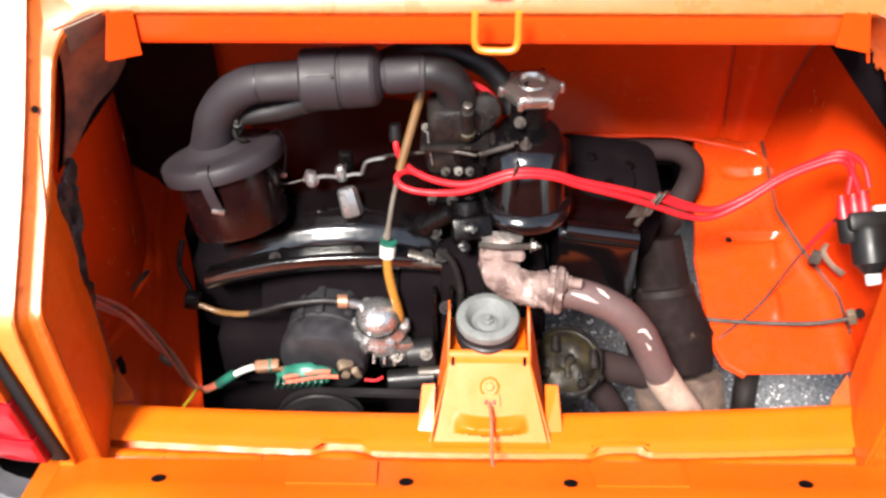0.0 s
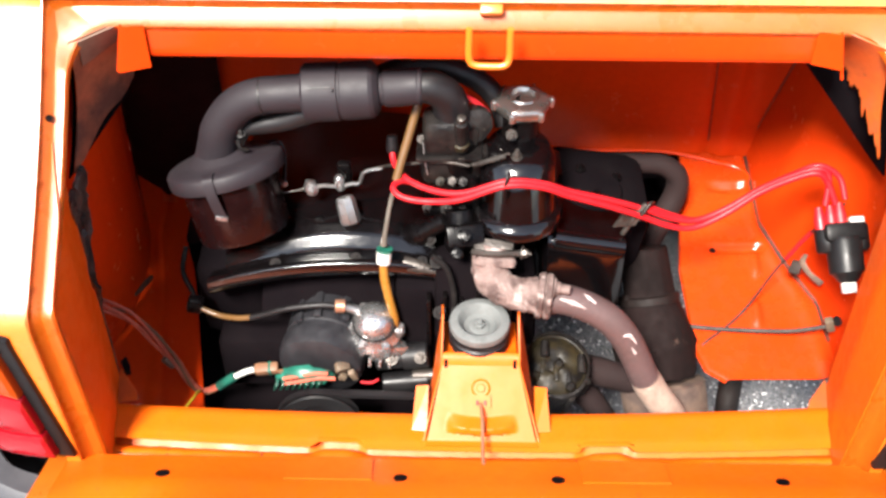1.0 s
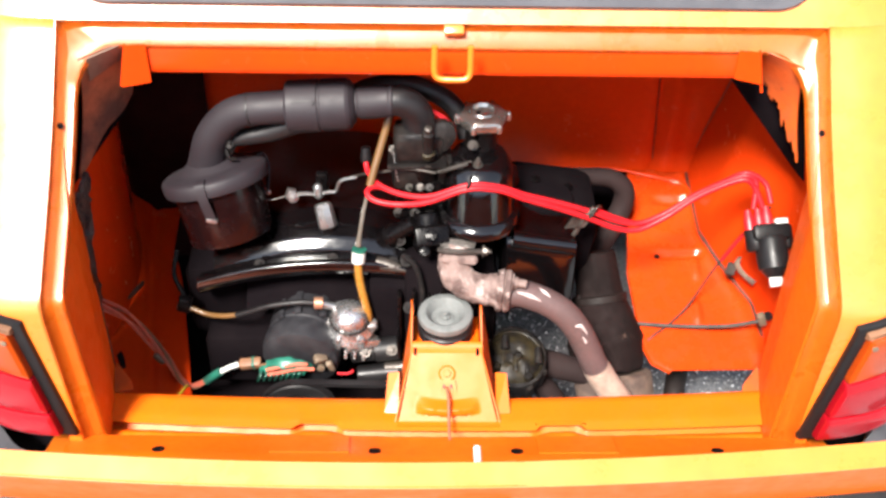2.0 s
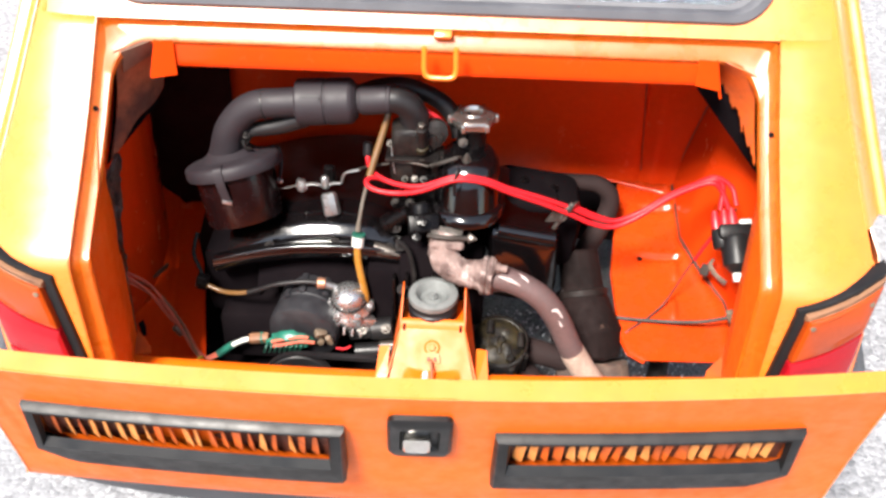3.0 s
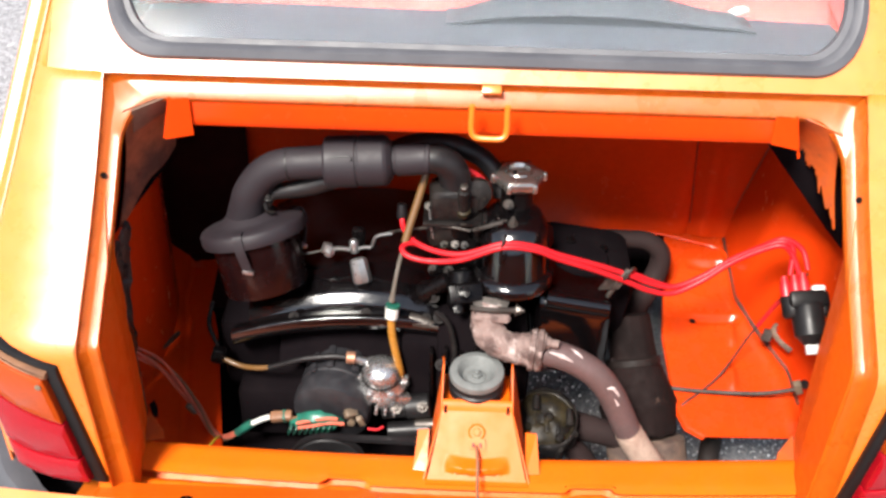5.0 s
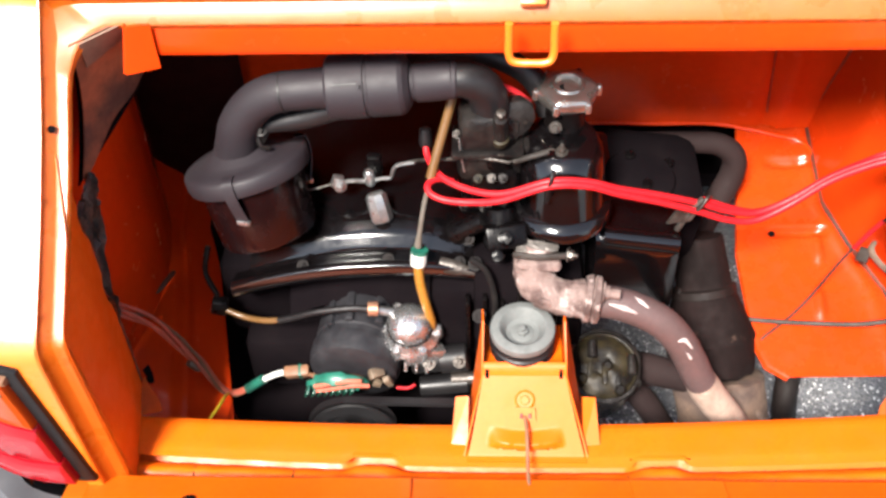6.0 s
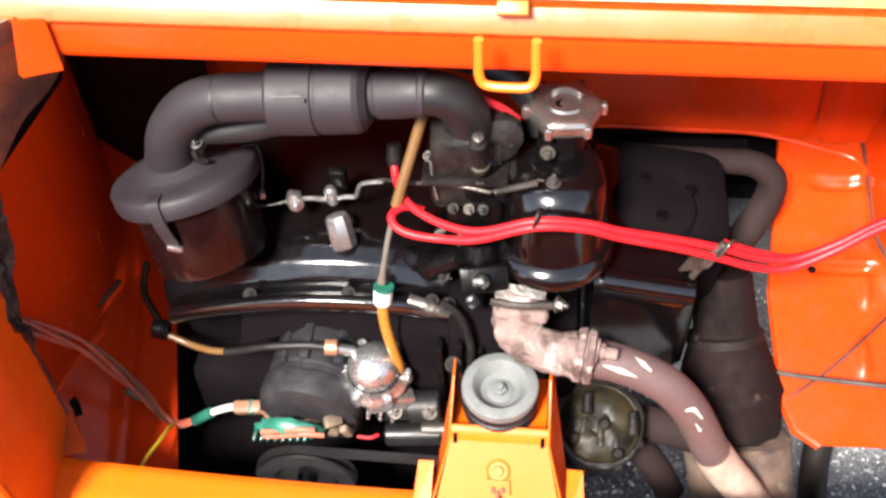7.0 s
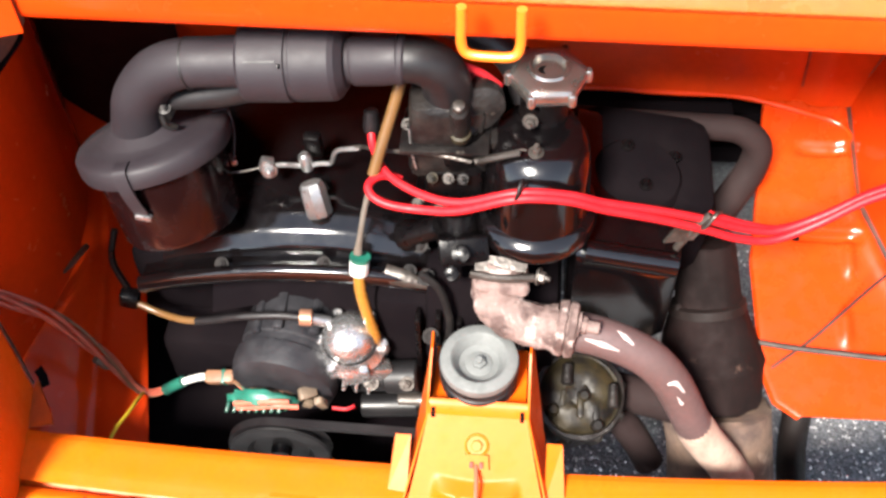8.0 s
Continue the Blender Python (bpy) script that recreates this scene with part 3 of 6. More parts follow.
# cross beam behind the top flange
b = B()
prof = [(0.198, 0.846), (0.193, 0.843), (0.190, 0.836), (0.190, 0.803), (0.192, 0.798), (0.198, 0.796), (0.235, 0.798)]
sheet(b, lambda u, v: V(-0.388 + 0.782 * u, *[np.interp(v * (len(prof) - 1), range(len(prof)), [p[i] for p in prof]) for i in (0, 1)]), 24, 18, 0.0015)
part("cross_beam", b, shaded_bay_paint, car)
for sx, m in ((-1, shaded_bay_paint), (1, shaded_bay_paint)):
    b = B()
    low = 0.0 if sx < 0 else 0.014
    plate(b, [(sx * 0.425, 0.178, 0.782 + low), (sx * 0.388, 0.186, 0.786 + low), (sx * 0.388, 0.186, 0.842), (sx * 0.412, 0.180, 0.842)][::sx], 0.003)
    plate(b, [(sx * 0.425, 0.178, 0.782), (sx * 0.412, 0.180, 0.842), (sx * 0.418, 0.23, 0.846), (sx * 0.43, 0.24, 0.79)][::sx], 0.003)
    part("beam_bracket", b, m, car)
    # corner gusset running back and down, over a dark sheet for the hollow's shade
    def gus(u, v, back=0.0):
        p = V(0.412, 0.19, 0.845).lerp(V(0.473, 0.166, 0.828), u)
        q = V(0.455, 0.29, 0.67).lerp(V(0.500, 0.14, 0.640), u)
        r = p.lerp(q, v)
        return V(sx * (r.x + back * 0.7), r.y + 0.03 * math.sin(math.pi * v) + back, r.z)

    def torn(u):
        if sx < 0:
            return 0.80 + 0.12 * u + 0.03 * math.sin(9 * u)
        return 0.34 + 0.42 * u ** 1.5 + 0.10 * noise.noise(V(u * 9, 1.7, 0)) + 0.10 * noise.noise(V(u * 26, 4.1, 0)) + 0.05 * noise.noise(V(u * 70, 2.3, 0))
    b = B()
    sheet(b, lambda u, v: gus(u, v * torn(u)), 110, 10, 0.002)
    part("corner_gusset", b, card if sx < 0 else dirty_paint, car, "soiled brown corner gusset" if sx < 0 else "orange corner gusset with a ragged rusted edge")
    if sx < 0:
        b = B()
        sheet(b, lambda u, v: gus(u * 0.86, 0.01 + v * (0.20 + 0.03 * u), -0.004), 10, 6, 0.002)
        part("gusset_flange", b, dustcard, car, "dusty grey-brown flange of the corner gusset")
        b = B()
        c = gus(0.22, 0.42, -0.0035)
        plate(b, [c + V(0.006, 0, 0), c + V(0.002, 0, 0.003), c + V(0, 0, 0.008), c + V(-0.003, 0, 0.002), c + V(-0.008, 0, 0.001), c + V(-0.003, 0, -0.003), c + V(-0.001, 0, -0.008), c + V(0.002, 0, -0.003)], 0.001)
        part("rust_hole", b, void, car)
    # near-black sheet added where the hollow behind the gusset is only dark
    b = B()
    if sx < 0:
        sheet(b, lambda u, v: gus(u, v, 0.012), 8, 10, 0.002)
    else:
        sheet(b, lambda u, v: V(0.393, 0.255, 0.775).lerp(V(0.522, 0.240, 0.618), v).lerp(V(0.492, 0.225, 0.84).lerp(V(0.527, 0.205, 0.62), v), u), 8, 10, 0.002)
    part("hollow_shade", b, void, car)

# jambs: the inward faces of the lamp housings
for sx in (-1, 1):
    def jamb_f(u, v):
        z = 0.345 + 0.40 * v
        front = yb(z) + 0.0195
        back = float(np.interp(z, [0.345, 0.60, 0.70, 0.745], [0.088, 0.092, 0.092, 0.094]))
        y = front + max(0.001, back - front) * u
        return V(sx * (0.4744 - taper(z) * max(0.0, 1 - u * 1.5) + 0.20 * max(0, y - 0.02)), y, z)
    b = B()
    sheet(b, jamb_f, 14, 40, 0.0012)
    part("jamb", b, bracket_paint, car)

# sill under the opening, with the hinge lip
b = B()
sill = [(-0.046, 0.317), (-0.024, 0.332), (-0.0375, 0.3495), (-0.022, 0.352), (0.012, 0.3515), (0.020, 0.348), (0.022, 0.30)]
NOTCHES = ((-0.209, -0.139), (0.138, 0.212))


def sill_f(u, v):
    x = -0.482 + 0.964 * u
    y = float(np.interp(v * (len(sill) - 1), range(len(sill)), [p[0] for p in sill]))
    z = float(np.interp(v * (len(sill) - 1), range(len(sill)), [p[1] for p in sill]))
    for n0, n1 in NOTCHES:
        cut = min(1.0, max(0.0, (x - n0) / 0.008)) * min(1.0, max(0.0, (n1 - x) / 0.008))
        y += 0.010 * cut if v < 0.45 else 0.0
    return V(x, y + 0.016 * (x / 0.48) ** 2 + (0.012 * (x + 0.48) if v > 0.6 else 0), z)


sheet(b, sill_f, 160, 24, 0.0012)
part("sill", b, bracket_paint, car)
b = B()
sheet(b, lambda u, v: V(-0.49 + 0.98 * u, -0.043 + 0.014 * ((u - 0.5) * 2) ** 2, 0.15 + 0.188 * v), 30, 4, 0.002)
part("lower_panel", b, bracket_paint, car)

# bay: firewall, top, shelves, side walls
SH = lambda y: 0.295 + 0.3 * (y - 0.2)
b = B()


def fire(u, v):
    x = -0.56 + 1.12 * u
    y = 0.552 - 0.02 * (x / 0.5) ** 2 + 0.0
    groove = 0.006 * math.exp(-((x - 0.385) / 0.008) ** 2) - 0.005 * math.exp(-((x - 0.41) / 0.012) ** 2) + 0.004 * math.exp(-((x + 0.1) / 0.02) ** 2)
    return V(x, y + groove, 0.402 + 0.413 * v)


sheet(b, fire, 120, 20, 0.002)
part("firewall", b, shaded_bay_paint, car)
b = B()
plate(b, [(0.06, 0.541, 0.340), (0.318, 0.541, 0.350), (0.303, 0.541, 0.394), (0.06, 0.541, 0.386)], 0.002)
part("tunnel_slot", b, void, car)
b = B()
tube(b, [(0.06, 0.548, 0.402), (0.14, 0.549, 0.404), (0.22, 0.547, 0.403), (0.309, 0.545, 0.404), (0.39, 0.528, 0.398), (0.442, 0.508, 0.392), (0.458, 0.45, 0.374), (0.457, 0.40, 0.358)], 0.0035, 8, 6, 0.7)
part("weld_lip", b, shaded_bay_paint, car)
# black plate added behind the firewall's foot to stand for the dark beyond
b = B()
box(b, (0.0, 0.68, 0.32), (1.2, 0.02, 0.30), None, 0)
part("deep_shade_backing", b, void, car)
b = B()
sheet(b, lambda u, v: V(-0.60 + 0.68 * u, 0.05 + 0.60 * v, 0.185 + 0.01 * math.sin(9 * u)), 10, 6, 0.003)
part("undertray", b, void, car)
b = B()
sheet(b, lambda u, v: V(-0.56 + 1.12 * u, 0.235 + 0.34 * v, 0.800 + 0.008 * v), 10, 6, 0.003)
part("bay_top", b, shaded_bay_paint, car)
# added panel whose dark colour makes the unlit corner behind the filter
b = B()
sheet(b, lambda u, v: V(-0.605 + 0.215 * u, 0.505 - 0.02 * math.sin(math.pi * u), 0.24 + 0.60 * v), 12, 6, 0.004)
part("shaded_corner_panel", b, shade_maroon, car, "dark maroon panel standing in for the shaded corner behind the air filter")


def shelf_edge(v):
    """The inner edge of the shelf, from its back to its front corner."""
    return [V(np.interp(v, [0, 0.3, 0.55, 0.85, 0.93, 1], [0.345, 0.330, 0.323, 0.333, 0.345, 0.372]), np.interp(v, [0, 0.3, 0.55, 0.85, 0.93, 1], [0.555, 0.40, 0.335, 0.200, 0.170, 0.154]), 0)][0]


def arch_edge(v):
    return V(np.interp(v, [0, 0.3, 0.5, 0.75, 1], [0.450, 0.456, 0.484, 0.525, 0.54]), np.interp(v, [0, 0.3, 0.5, 0.75, 1], [0.545, 0.414, 0.349, 0.275, 0.157]), 0)


def shelf_f(u, v):
    p = shelf_edge(v).lerp(arch_edge(v), u)
    z = SH(p.y) + 0.004 * math.exp(-((u - 0.9) / 0.06) ** 2)
    for hx, hy in ((0.412, 0.369), (0.422, 0.481)):
        z -= 0.008 * math.exp(-((p.x - hx) / 0.040) ** 6 - ((p.y - hy) / 0.0075) ** 4)
    for hx, hy in ((0.438, 0.342), (0.430, 0.258)):
        z += 0.006 * math.exp(-((p.x - hx) / 0.007) ** 2 - ((p.y - hy) / 0.022) ** 4)
    if u < 0.001:
        z -= 0.006
    return V(p.x, p.y, z)


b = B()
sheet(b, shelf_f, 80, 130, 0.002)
part("bay_shelf", b, shaded_shelf_paint, car, "bright orange side shelf with drain holes")
for hx, hy in ((0.376, 0.366), (0.375, 0.477), (0.418, 0.276), (0.388, 0.244)):
    b = B()
    lathe(b, [(0.005, 0), (0.005, 0.0012)], V(hx, hy, SH(hy) - 0.0008), (0, -0.3, 1), 12)
    part("drain_hole", b, void, car)


def right_wall(u, v):
    p = arch_edge(v)
    q = p + V(0.10, 0.0, 0)
    bulge = math.sin(u * math.pi / 2)
    x = p.x + (0.085 - 0.065 * v) * bulge ** 1.3
    z = SH(p.y) + (0.86 - SH(p.y)) * u
    return V(x, max(p.y - 0.02 * bulge, skin(x, z)[1] + 0.03), z)


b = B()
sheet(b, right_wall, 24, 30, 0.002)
part("wheel_arch", b, shaded_bay_paint, car)
b = B()
tube(b, [right_wall(i / 14, 0.0) + V(-0.003, -0.004, 0) for i in range(14)], 0.0020, 8, 3)
part("arch_seam", b, softseam, car)
b = B()
tube(b, [fire(0.844 - 0.002 * i, 0.06 + 0.9 * i / 10) + V(0, -0.001, 0) for i in range(11)], 0.0016, 8, 3)
part("panel_seam", b, softseam, car)
b = B()
tube(b, [arch_edge(i / 16) + V(-0.002, -0.003, SH(arch_edge(i / 16).y) + 0.004) for i in range(15)], 0.0038, 8, 3, 0.6)
part("seam_sealer", b, seam, car)
# mirrored, darker side
b = B()
def left_shelf(u, v):
    y = 0.07 + 0.47 * v
    x0 = -0.380 - 0.20 * min(y - 0.07, 0.24) - 0.030 * min(1.0, max(0.0, (y - 0.30) / 0.10)) ** 1.5
    fold = min(1.0, max(0.0, (u - 0.42) / 0.06))
    return V(x0 + (-0.572 - x0) * u, y, 0.262 + 0.3 * (0.47 * v - 0.13) + 0.010 * fold + 0.075 * max(0.0, u - 0.48) - 0.004 * math.exp(-((u - 0.36) / 0.05) ** 2))


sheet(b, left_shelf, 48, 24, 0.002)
part("bay_shelf", b, shaded_bay_paint, car)
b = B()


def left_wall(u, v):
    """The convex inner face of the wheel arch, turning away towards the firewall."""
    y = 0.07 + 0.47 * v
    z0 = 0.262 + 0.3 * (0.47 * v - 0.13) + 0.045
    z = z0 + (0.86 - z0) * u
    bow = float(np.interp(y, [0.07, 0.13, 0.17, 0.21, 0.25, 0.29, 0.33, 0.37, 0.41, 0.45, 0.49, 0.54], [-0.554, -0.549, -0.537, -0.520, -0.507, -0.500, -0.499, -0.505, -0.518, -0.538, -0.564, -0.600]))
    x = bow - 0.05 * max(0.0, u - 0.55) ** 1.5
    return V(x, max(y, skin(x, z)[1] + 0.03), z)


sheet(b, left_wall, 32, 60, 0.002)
part("wheel_arch", b, shaded_bay_paint, car)
b = B()
tube(b, [(-0.548, 0.170, 0.365), (-0.535, 0.205, 0.345), (-0.513, 0.250, 0.334), (-0.494, 0.300, 0.330)], [0.006, 0.010, 0.012, 0.011], 8, 5, 0.35)
part("brace", b, tanrust, car)
b = B()


def foam(u, v):
    z = 0.47 + 0.19 * v
    y0, y1 = 0.085, float(np.interp(z, [0.47, 0.53, 0.58, 0.66], [0.096, 0.104, 0.150, 0.160]))
    return V(-0.487 - 0.004 * u + 0.004 * math.sin(40 * z), y0 + (y1 - y0) * u + 0.006 * math.sin(55 * z), z)


sheet(b, foam, 20, 30, 0.006)
roughen(b, 0.006, 0.012)
part("torn_sealing_foam", b, tar, car, "ragged black sealing foam behind the jamb")
b = B()
strip(b, [V(-0.4875, 0.0925, 0.50), V(-0.4875, 0.093, 0.42), V(-0.4875, 0.092, 0.35)], [V(-0.489, 0.097, 0.49), V(-0.489, 0.098, 0.42), V(-0.489, 0.095, 0.345)])
part("cracked_sealer", b, tar, car)
b = B()
plate(b, [(-0.484, 0.095, 0.335), (-0.476, 0.100, 0.335), (-0.476, 0.104, 0.350), (-0.480, 0.108, 0.362), (-0.486, 0.100, 0.360), (-0.483, 0.097, 0.348)], 0.002)
part("rust_hole", b, void, car)
# torn inner corners beside the sill
for sx in (-1, 1):
    b = B()
    plate(b, [V(sx * 0.487, 0.10, 0.345), V(sx * 0.470, 0.075, 0.352), V(sx * 0.455, 0.055, 0.352), V(sx * 0.452, 0.045, 0.345), V(sx * 0.487, 0.04, 0.342)][::-sx], 0.0015)
    part("torn_corner", b, dirty_paint, car)


# ---- tail lamps and bumper ----
def tail_lamp(side):
    """One lens cluster wrapped round the rear corner, in a black gasket."""
    def sk(u, z, out):
        x = 0.523 + 0.125 * u - 0.17 * max(0.0, 0.59 - z)
        y = -0.079 + 3.4 * max(0, x - 0.53) ** 2 - out
        return V(side * x, y, z + 0.042 * u * (1 if z > 0.5 else 0.3))

    def pad(z0, z1, u0, u1, out, r=0.012):
        b = B()
        loops = []
        for o, inset in ((-0.012, 0.0), (out * 0.6, 0.0), (out * 0.9, 0.015), (out, 0.06)):
            loop = rounded(u0 + inset, u1 - inset, z0 + inset * 0.12, z1 - inset * 0.12, min(0.012, (z1 - z0) * 0.2), 4)
            loops.append([sk(min(max(x, u0), u1), z, o) for x, z in resample_uv(loop)])
        rings(b, loops)
        return b

    lamp = part("tail_lamp", pad(0.395, 0.602, -0.015, 1.02, 0.014), trim, car, "tail lamp with amber and red lenses in a black gasket")
    part("lens_rim", pad(0.583, 0.593, 0.09, 1.0, 0.022), tan, lamp, "pale moulded lens rim")
    for u, z in ((0.20, 0.572), (0.88, 0.566)):
        b = B()
        lathe(b, [(0.0042, -0.004), (0.0042, 0.0006), (0.003, 0.001)], sk(u, z, 0.0262), (side * 0.35 * u, -1, 0.05), 14)
        part("lens_screw", b, cream, lamp, "pale lens screw")
    part("amber_lens", pad(0.508, 0.586, 0.12, 0.99, 0.026), amberlens, lamp, "amber indicator lens")
    part("red_lens", pad(0.448, 0.507, 0.12, 0.985, 0.026), redlens, lamp, "red tail light lens")
    part("reverse_lens", pad(0.404, 0.447, 0.12, 0.98, 0.026), redlens, lamp, "red reflector lens")


def resample_uv(loop):
    out = []
    k = len(loop)
    for i in range(k):
        (x0, z0), (x1, z1) = loop[i], loop[(i + 1) % k]
        m = 6 if abs(x1 - x0) > 0.2 else 1
        for j in range(m):
            out.append((x0 + (x1 - x0) * j / m, z0 + (z1 - z0) * j / m))
    return out


for side in (-1, 1):
    tail_lamp(side)
    # near-black sheet added for the shade in the gap above the bumper
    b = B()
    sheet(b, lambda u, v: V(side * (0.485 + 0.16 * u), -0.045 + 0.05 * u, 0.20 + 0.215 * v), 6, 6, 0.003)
    part("lamp_gap_shade", b, void, car)
b = B()
path = [V(-0.70, 0.55, 0.34), V(-0.705, 0.2, 0.34), V(-0.685, 0.03, 0.33), V(-0.63, -0.075, 0.32), V(-0.50, -0.110, 0.275), V(0, -0.115, 0.235), V(0.50, -0.110, 0.275), V(0.63, -0.075, 0.32), V(0.685, 0.03, 0.33), V(0.705, 0.2, 0.34), V(0.70, 0.55, 0.34)]
pp = spline(path, 6)
loops = []
for i, p in enumerate(pp):
    d = (pp[min(i + 1, len(pp) - 1)] - pp[max(i - 1, 0)]).normalized()
    o = V(d.y, -d.x, 0)
    if o.dot(p - V(0, 0.6, 0.33)) < 0:
        o = -o
    loops.append([p + o * a + V(0, 0, c) for a, c in ((-0.03, -0.07), (0.012, -0.065), (0.02, -0.02), (0.022, 0.0), (0.015, 0.035), (0.0, 0.05), (-0.03, 0.052), (-0.04, 0.0))])
rings(b, loops)
part("bumper", b, bumpermat, car, "weathered grey plastic wrap-round bumper")
for sx in (-1, 1):
    for wy in (0.82, 2.35):
        b = B()
        lathe(b, [(0.15, 0), (0.24, 0.0), (0.255, 0.02), (0.255, 0.11), (0.24, 0.13), (0.15, 0.13)], V(sx * 0.64, wy, 0.256), (-sx, 0, 0), 40)
        wheel = part("wheel", b, tyre, car)
        b = B()
        lathe(b, [(0.02, 0.02), (0.09, 0.015), (0.15, 0.005), (0.152, 0.03)], V(sx * 0.64, wy, 0.256), (-sx, 0, 0), 32)
        part("rim", b, alu, wheel)

# ---- the engine lid, hinged at its foot and hanging open ----
PIV, KNEE, TOP = V(0, -0.048, 0.336), V(0, -0.352, 0.476), V(0, -0.490, 0.784)


def lid_point(u, v, lift=0.0):
    """u across from -1 to 1, v from the hinge (0) to the top edge (1); lift: inward."""
    lp = spline([PIV, PIV.lerp(KNEE, 0.5), V(0, -0.318, 0.450), V(0, -0.362, 0.488), KNEE.lerp(TOP, 0.55), TOP], 6)
    k = v * (len(lp) - 1)
    i = min(int(k), len(lp) - 2)
    p = lp[i].lerp(lp[i + 1], k - i)
    d = (lp[i + 1] - lp[i]).normalized()
    n = V(0, d.z, -d.y)
    half = 0.538 - 0.055 * v
    bow = 0.024 * u * u * min(1, v * 1.5) + 0.010 * u * v
    if 0.66 < v < 0.92:
        bow += 0.0025 * math.exp(-((u + 0.955 - 0.10 * (0.92 - v)) / 0.010) ** 2) * min(1.0, (v - 0.66) / 0.03, (0.92 - v) / 0.03)
    return p + V(u * half + 0.028 * v, 0, 0) + n * (bow + lift)


b = B()
nu, nv = 200, 50
sheet(b, lambda s, t: lid_point(-1 + 2 * s, t), nu, nv, 0.0012)
lid = part("engine_lid", b, bracket_paint, car, "open orange engine lid with black louvres")
# rim turned inward along the top and the sides
b = B()
us = [-1 + i / 30 for i in range(61)]
strip(b, [lid_point(u, 1.0, -0.001) for u in us], [lid_point(u, 1.0, 0.022) for u in us])
strip(b, [lid_point(u, 1.0, 0.022) for u in us], [lid_point(u, 0.965, 0.022) for u in us])
for s in (-1, 1):
    vs = [i / 30 for i in range(31)]
    strip(b, [lid_point(s, v, -0.001) for v in vs], [lid_point(s, v, 0.018) for v in vs])
    strip(b, [lid_point(s, v, 0.018) for v in vs], [lid_point(s * 0.955, v, 0.018) for v in vs])
part("lid_rim", b, paint, lid)
# inner pressing along the hinge
b = B()
prof = [(0.0, -0.004), (0.024, 0.000), (0.038, 0.022), (0.125, 0.024), (0.20, 0.006)]


def pressing(s, t):
    u = -0.95 + 1.9 * s
    v = float(np.interp(t, [i / 4 for i in range(5)], [p[0] for p in prof]))
    lift = float(np.interp(t, [i / 4 for i in range(5)], [p[1] for p in prof]))
    edge = max(0.0, abs(u) - 0.84) / 0.11
    return lid_point(u, v + 0.05 * edge * edge * (1 if t > 0.5 else 0), lift)


sheet(b, pressing, 60, 16, 0.0012)
part("inner_pressing", b, bracket_paint, lid)
# hinge flange between sill and lid, lumpy with old paint
b = B()


def hinge_flange(s, t):
    x = -0.50 + 1.0 * s
    hump = sum(math.exp(-((x - (n0 + n1) / 2) / 0.030) ** 4) for n0, n1 in NOTCHES)
    roll = math.sin(min(1.0, t * 1.15) * math.pi)
    return V(x, -0.036 - 0.026 * t + 0.014 * (x / 0.48) ** 2 + 0.004 * hump * (1 - t), 0.3325 + 0.0045 * min(1.0, t * 2) + 0.006 * roll ** 0.5 + 0.007 * hump * (1 - t) + 0.0015 * noise.noise(V(x * 60, t * 2, 0)))


sheet(b, hinge_flange, 180, 12, 0.001)
part("hinge_flange", b, bracket_paint, lid)
for x0 in (-0.395, -0.272, -0.110, 0.135, 0.238, 0.31):
    b = B()
    box(b, (x0, -0.053 + 0.014 * (x0 / 0.48) ** 2, 0.3405), (0.0016, 0.018, 0.006), None, 0.0004)
    part("flange_joint", b, seam, lid)
for u in (-0.715, -0.17, 0.19, 0.70):
    b = B()
    p = lid_point(u, 0.098, 0.0246)
    q = lid_point(u, 0.12, 0.0246)
    lathe(b, [(0.0085, 0), (0.0085, 0.0012)], p, (0, 0.41, 0.91), 16)
    part("access_hole", b, void, lid)
for u in (-0.335, 0.345):
    b = B()
    for t0, t1, l0 in ((0.044, 0.108, 0.0255),):
        pts = [lid_point(u - 0.10, t0, l0), lid_point(u + 0.10, t0, l0), lid_point(u + 0.10, t1, l0), lid_point(u - 0.10, t1, l0)]
        plate(b, pts, 0.002)
    part("hinge_plate", b, bracket_paint, lid)


def lid_outer(u, s, out=0.0):
    """A point of the lid's outer face, s metres below the top edge."""
    v = 1 - s / 0.325 * 0.42
    return lid_point(u, v, -out)


# Dark red-brown painted in for the shaded gaps between the slats.
gap_shade = material("red_brown_gap_shade", (0.10, 0.020, 0.008), 0.6, second=(0.015, 0.006, 0.004), patch=25, bump=0.3)
# Pale slat colour stands in for bright light showing through the louvre.
lit_slat_paint = material("light_coloured_in_slat", (0.62, 0.25, 0.075), 0.4, second=(0.5, 0.15, 0.035), patch=20, bump=0.05)
rng = random.Random(7)


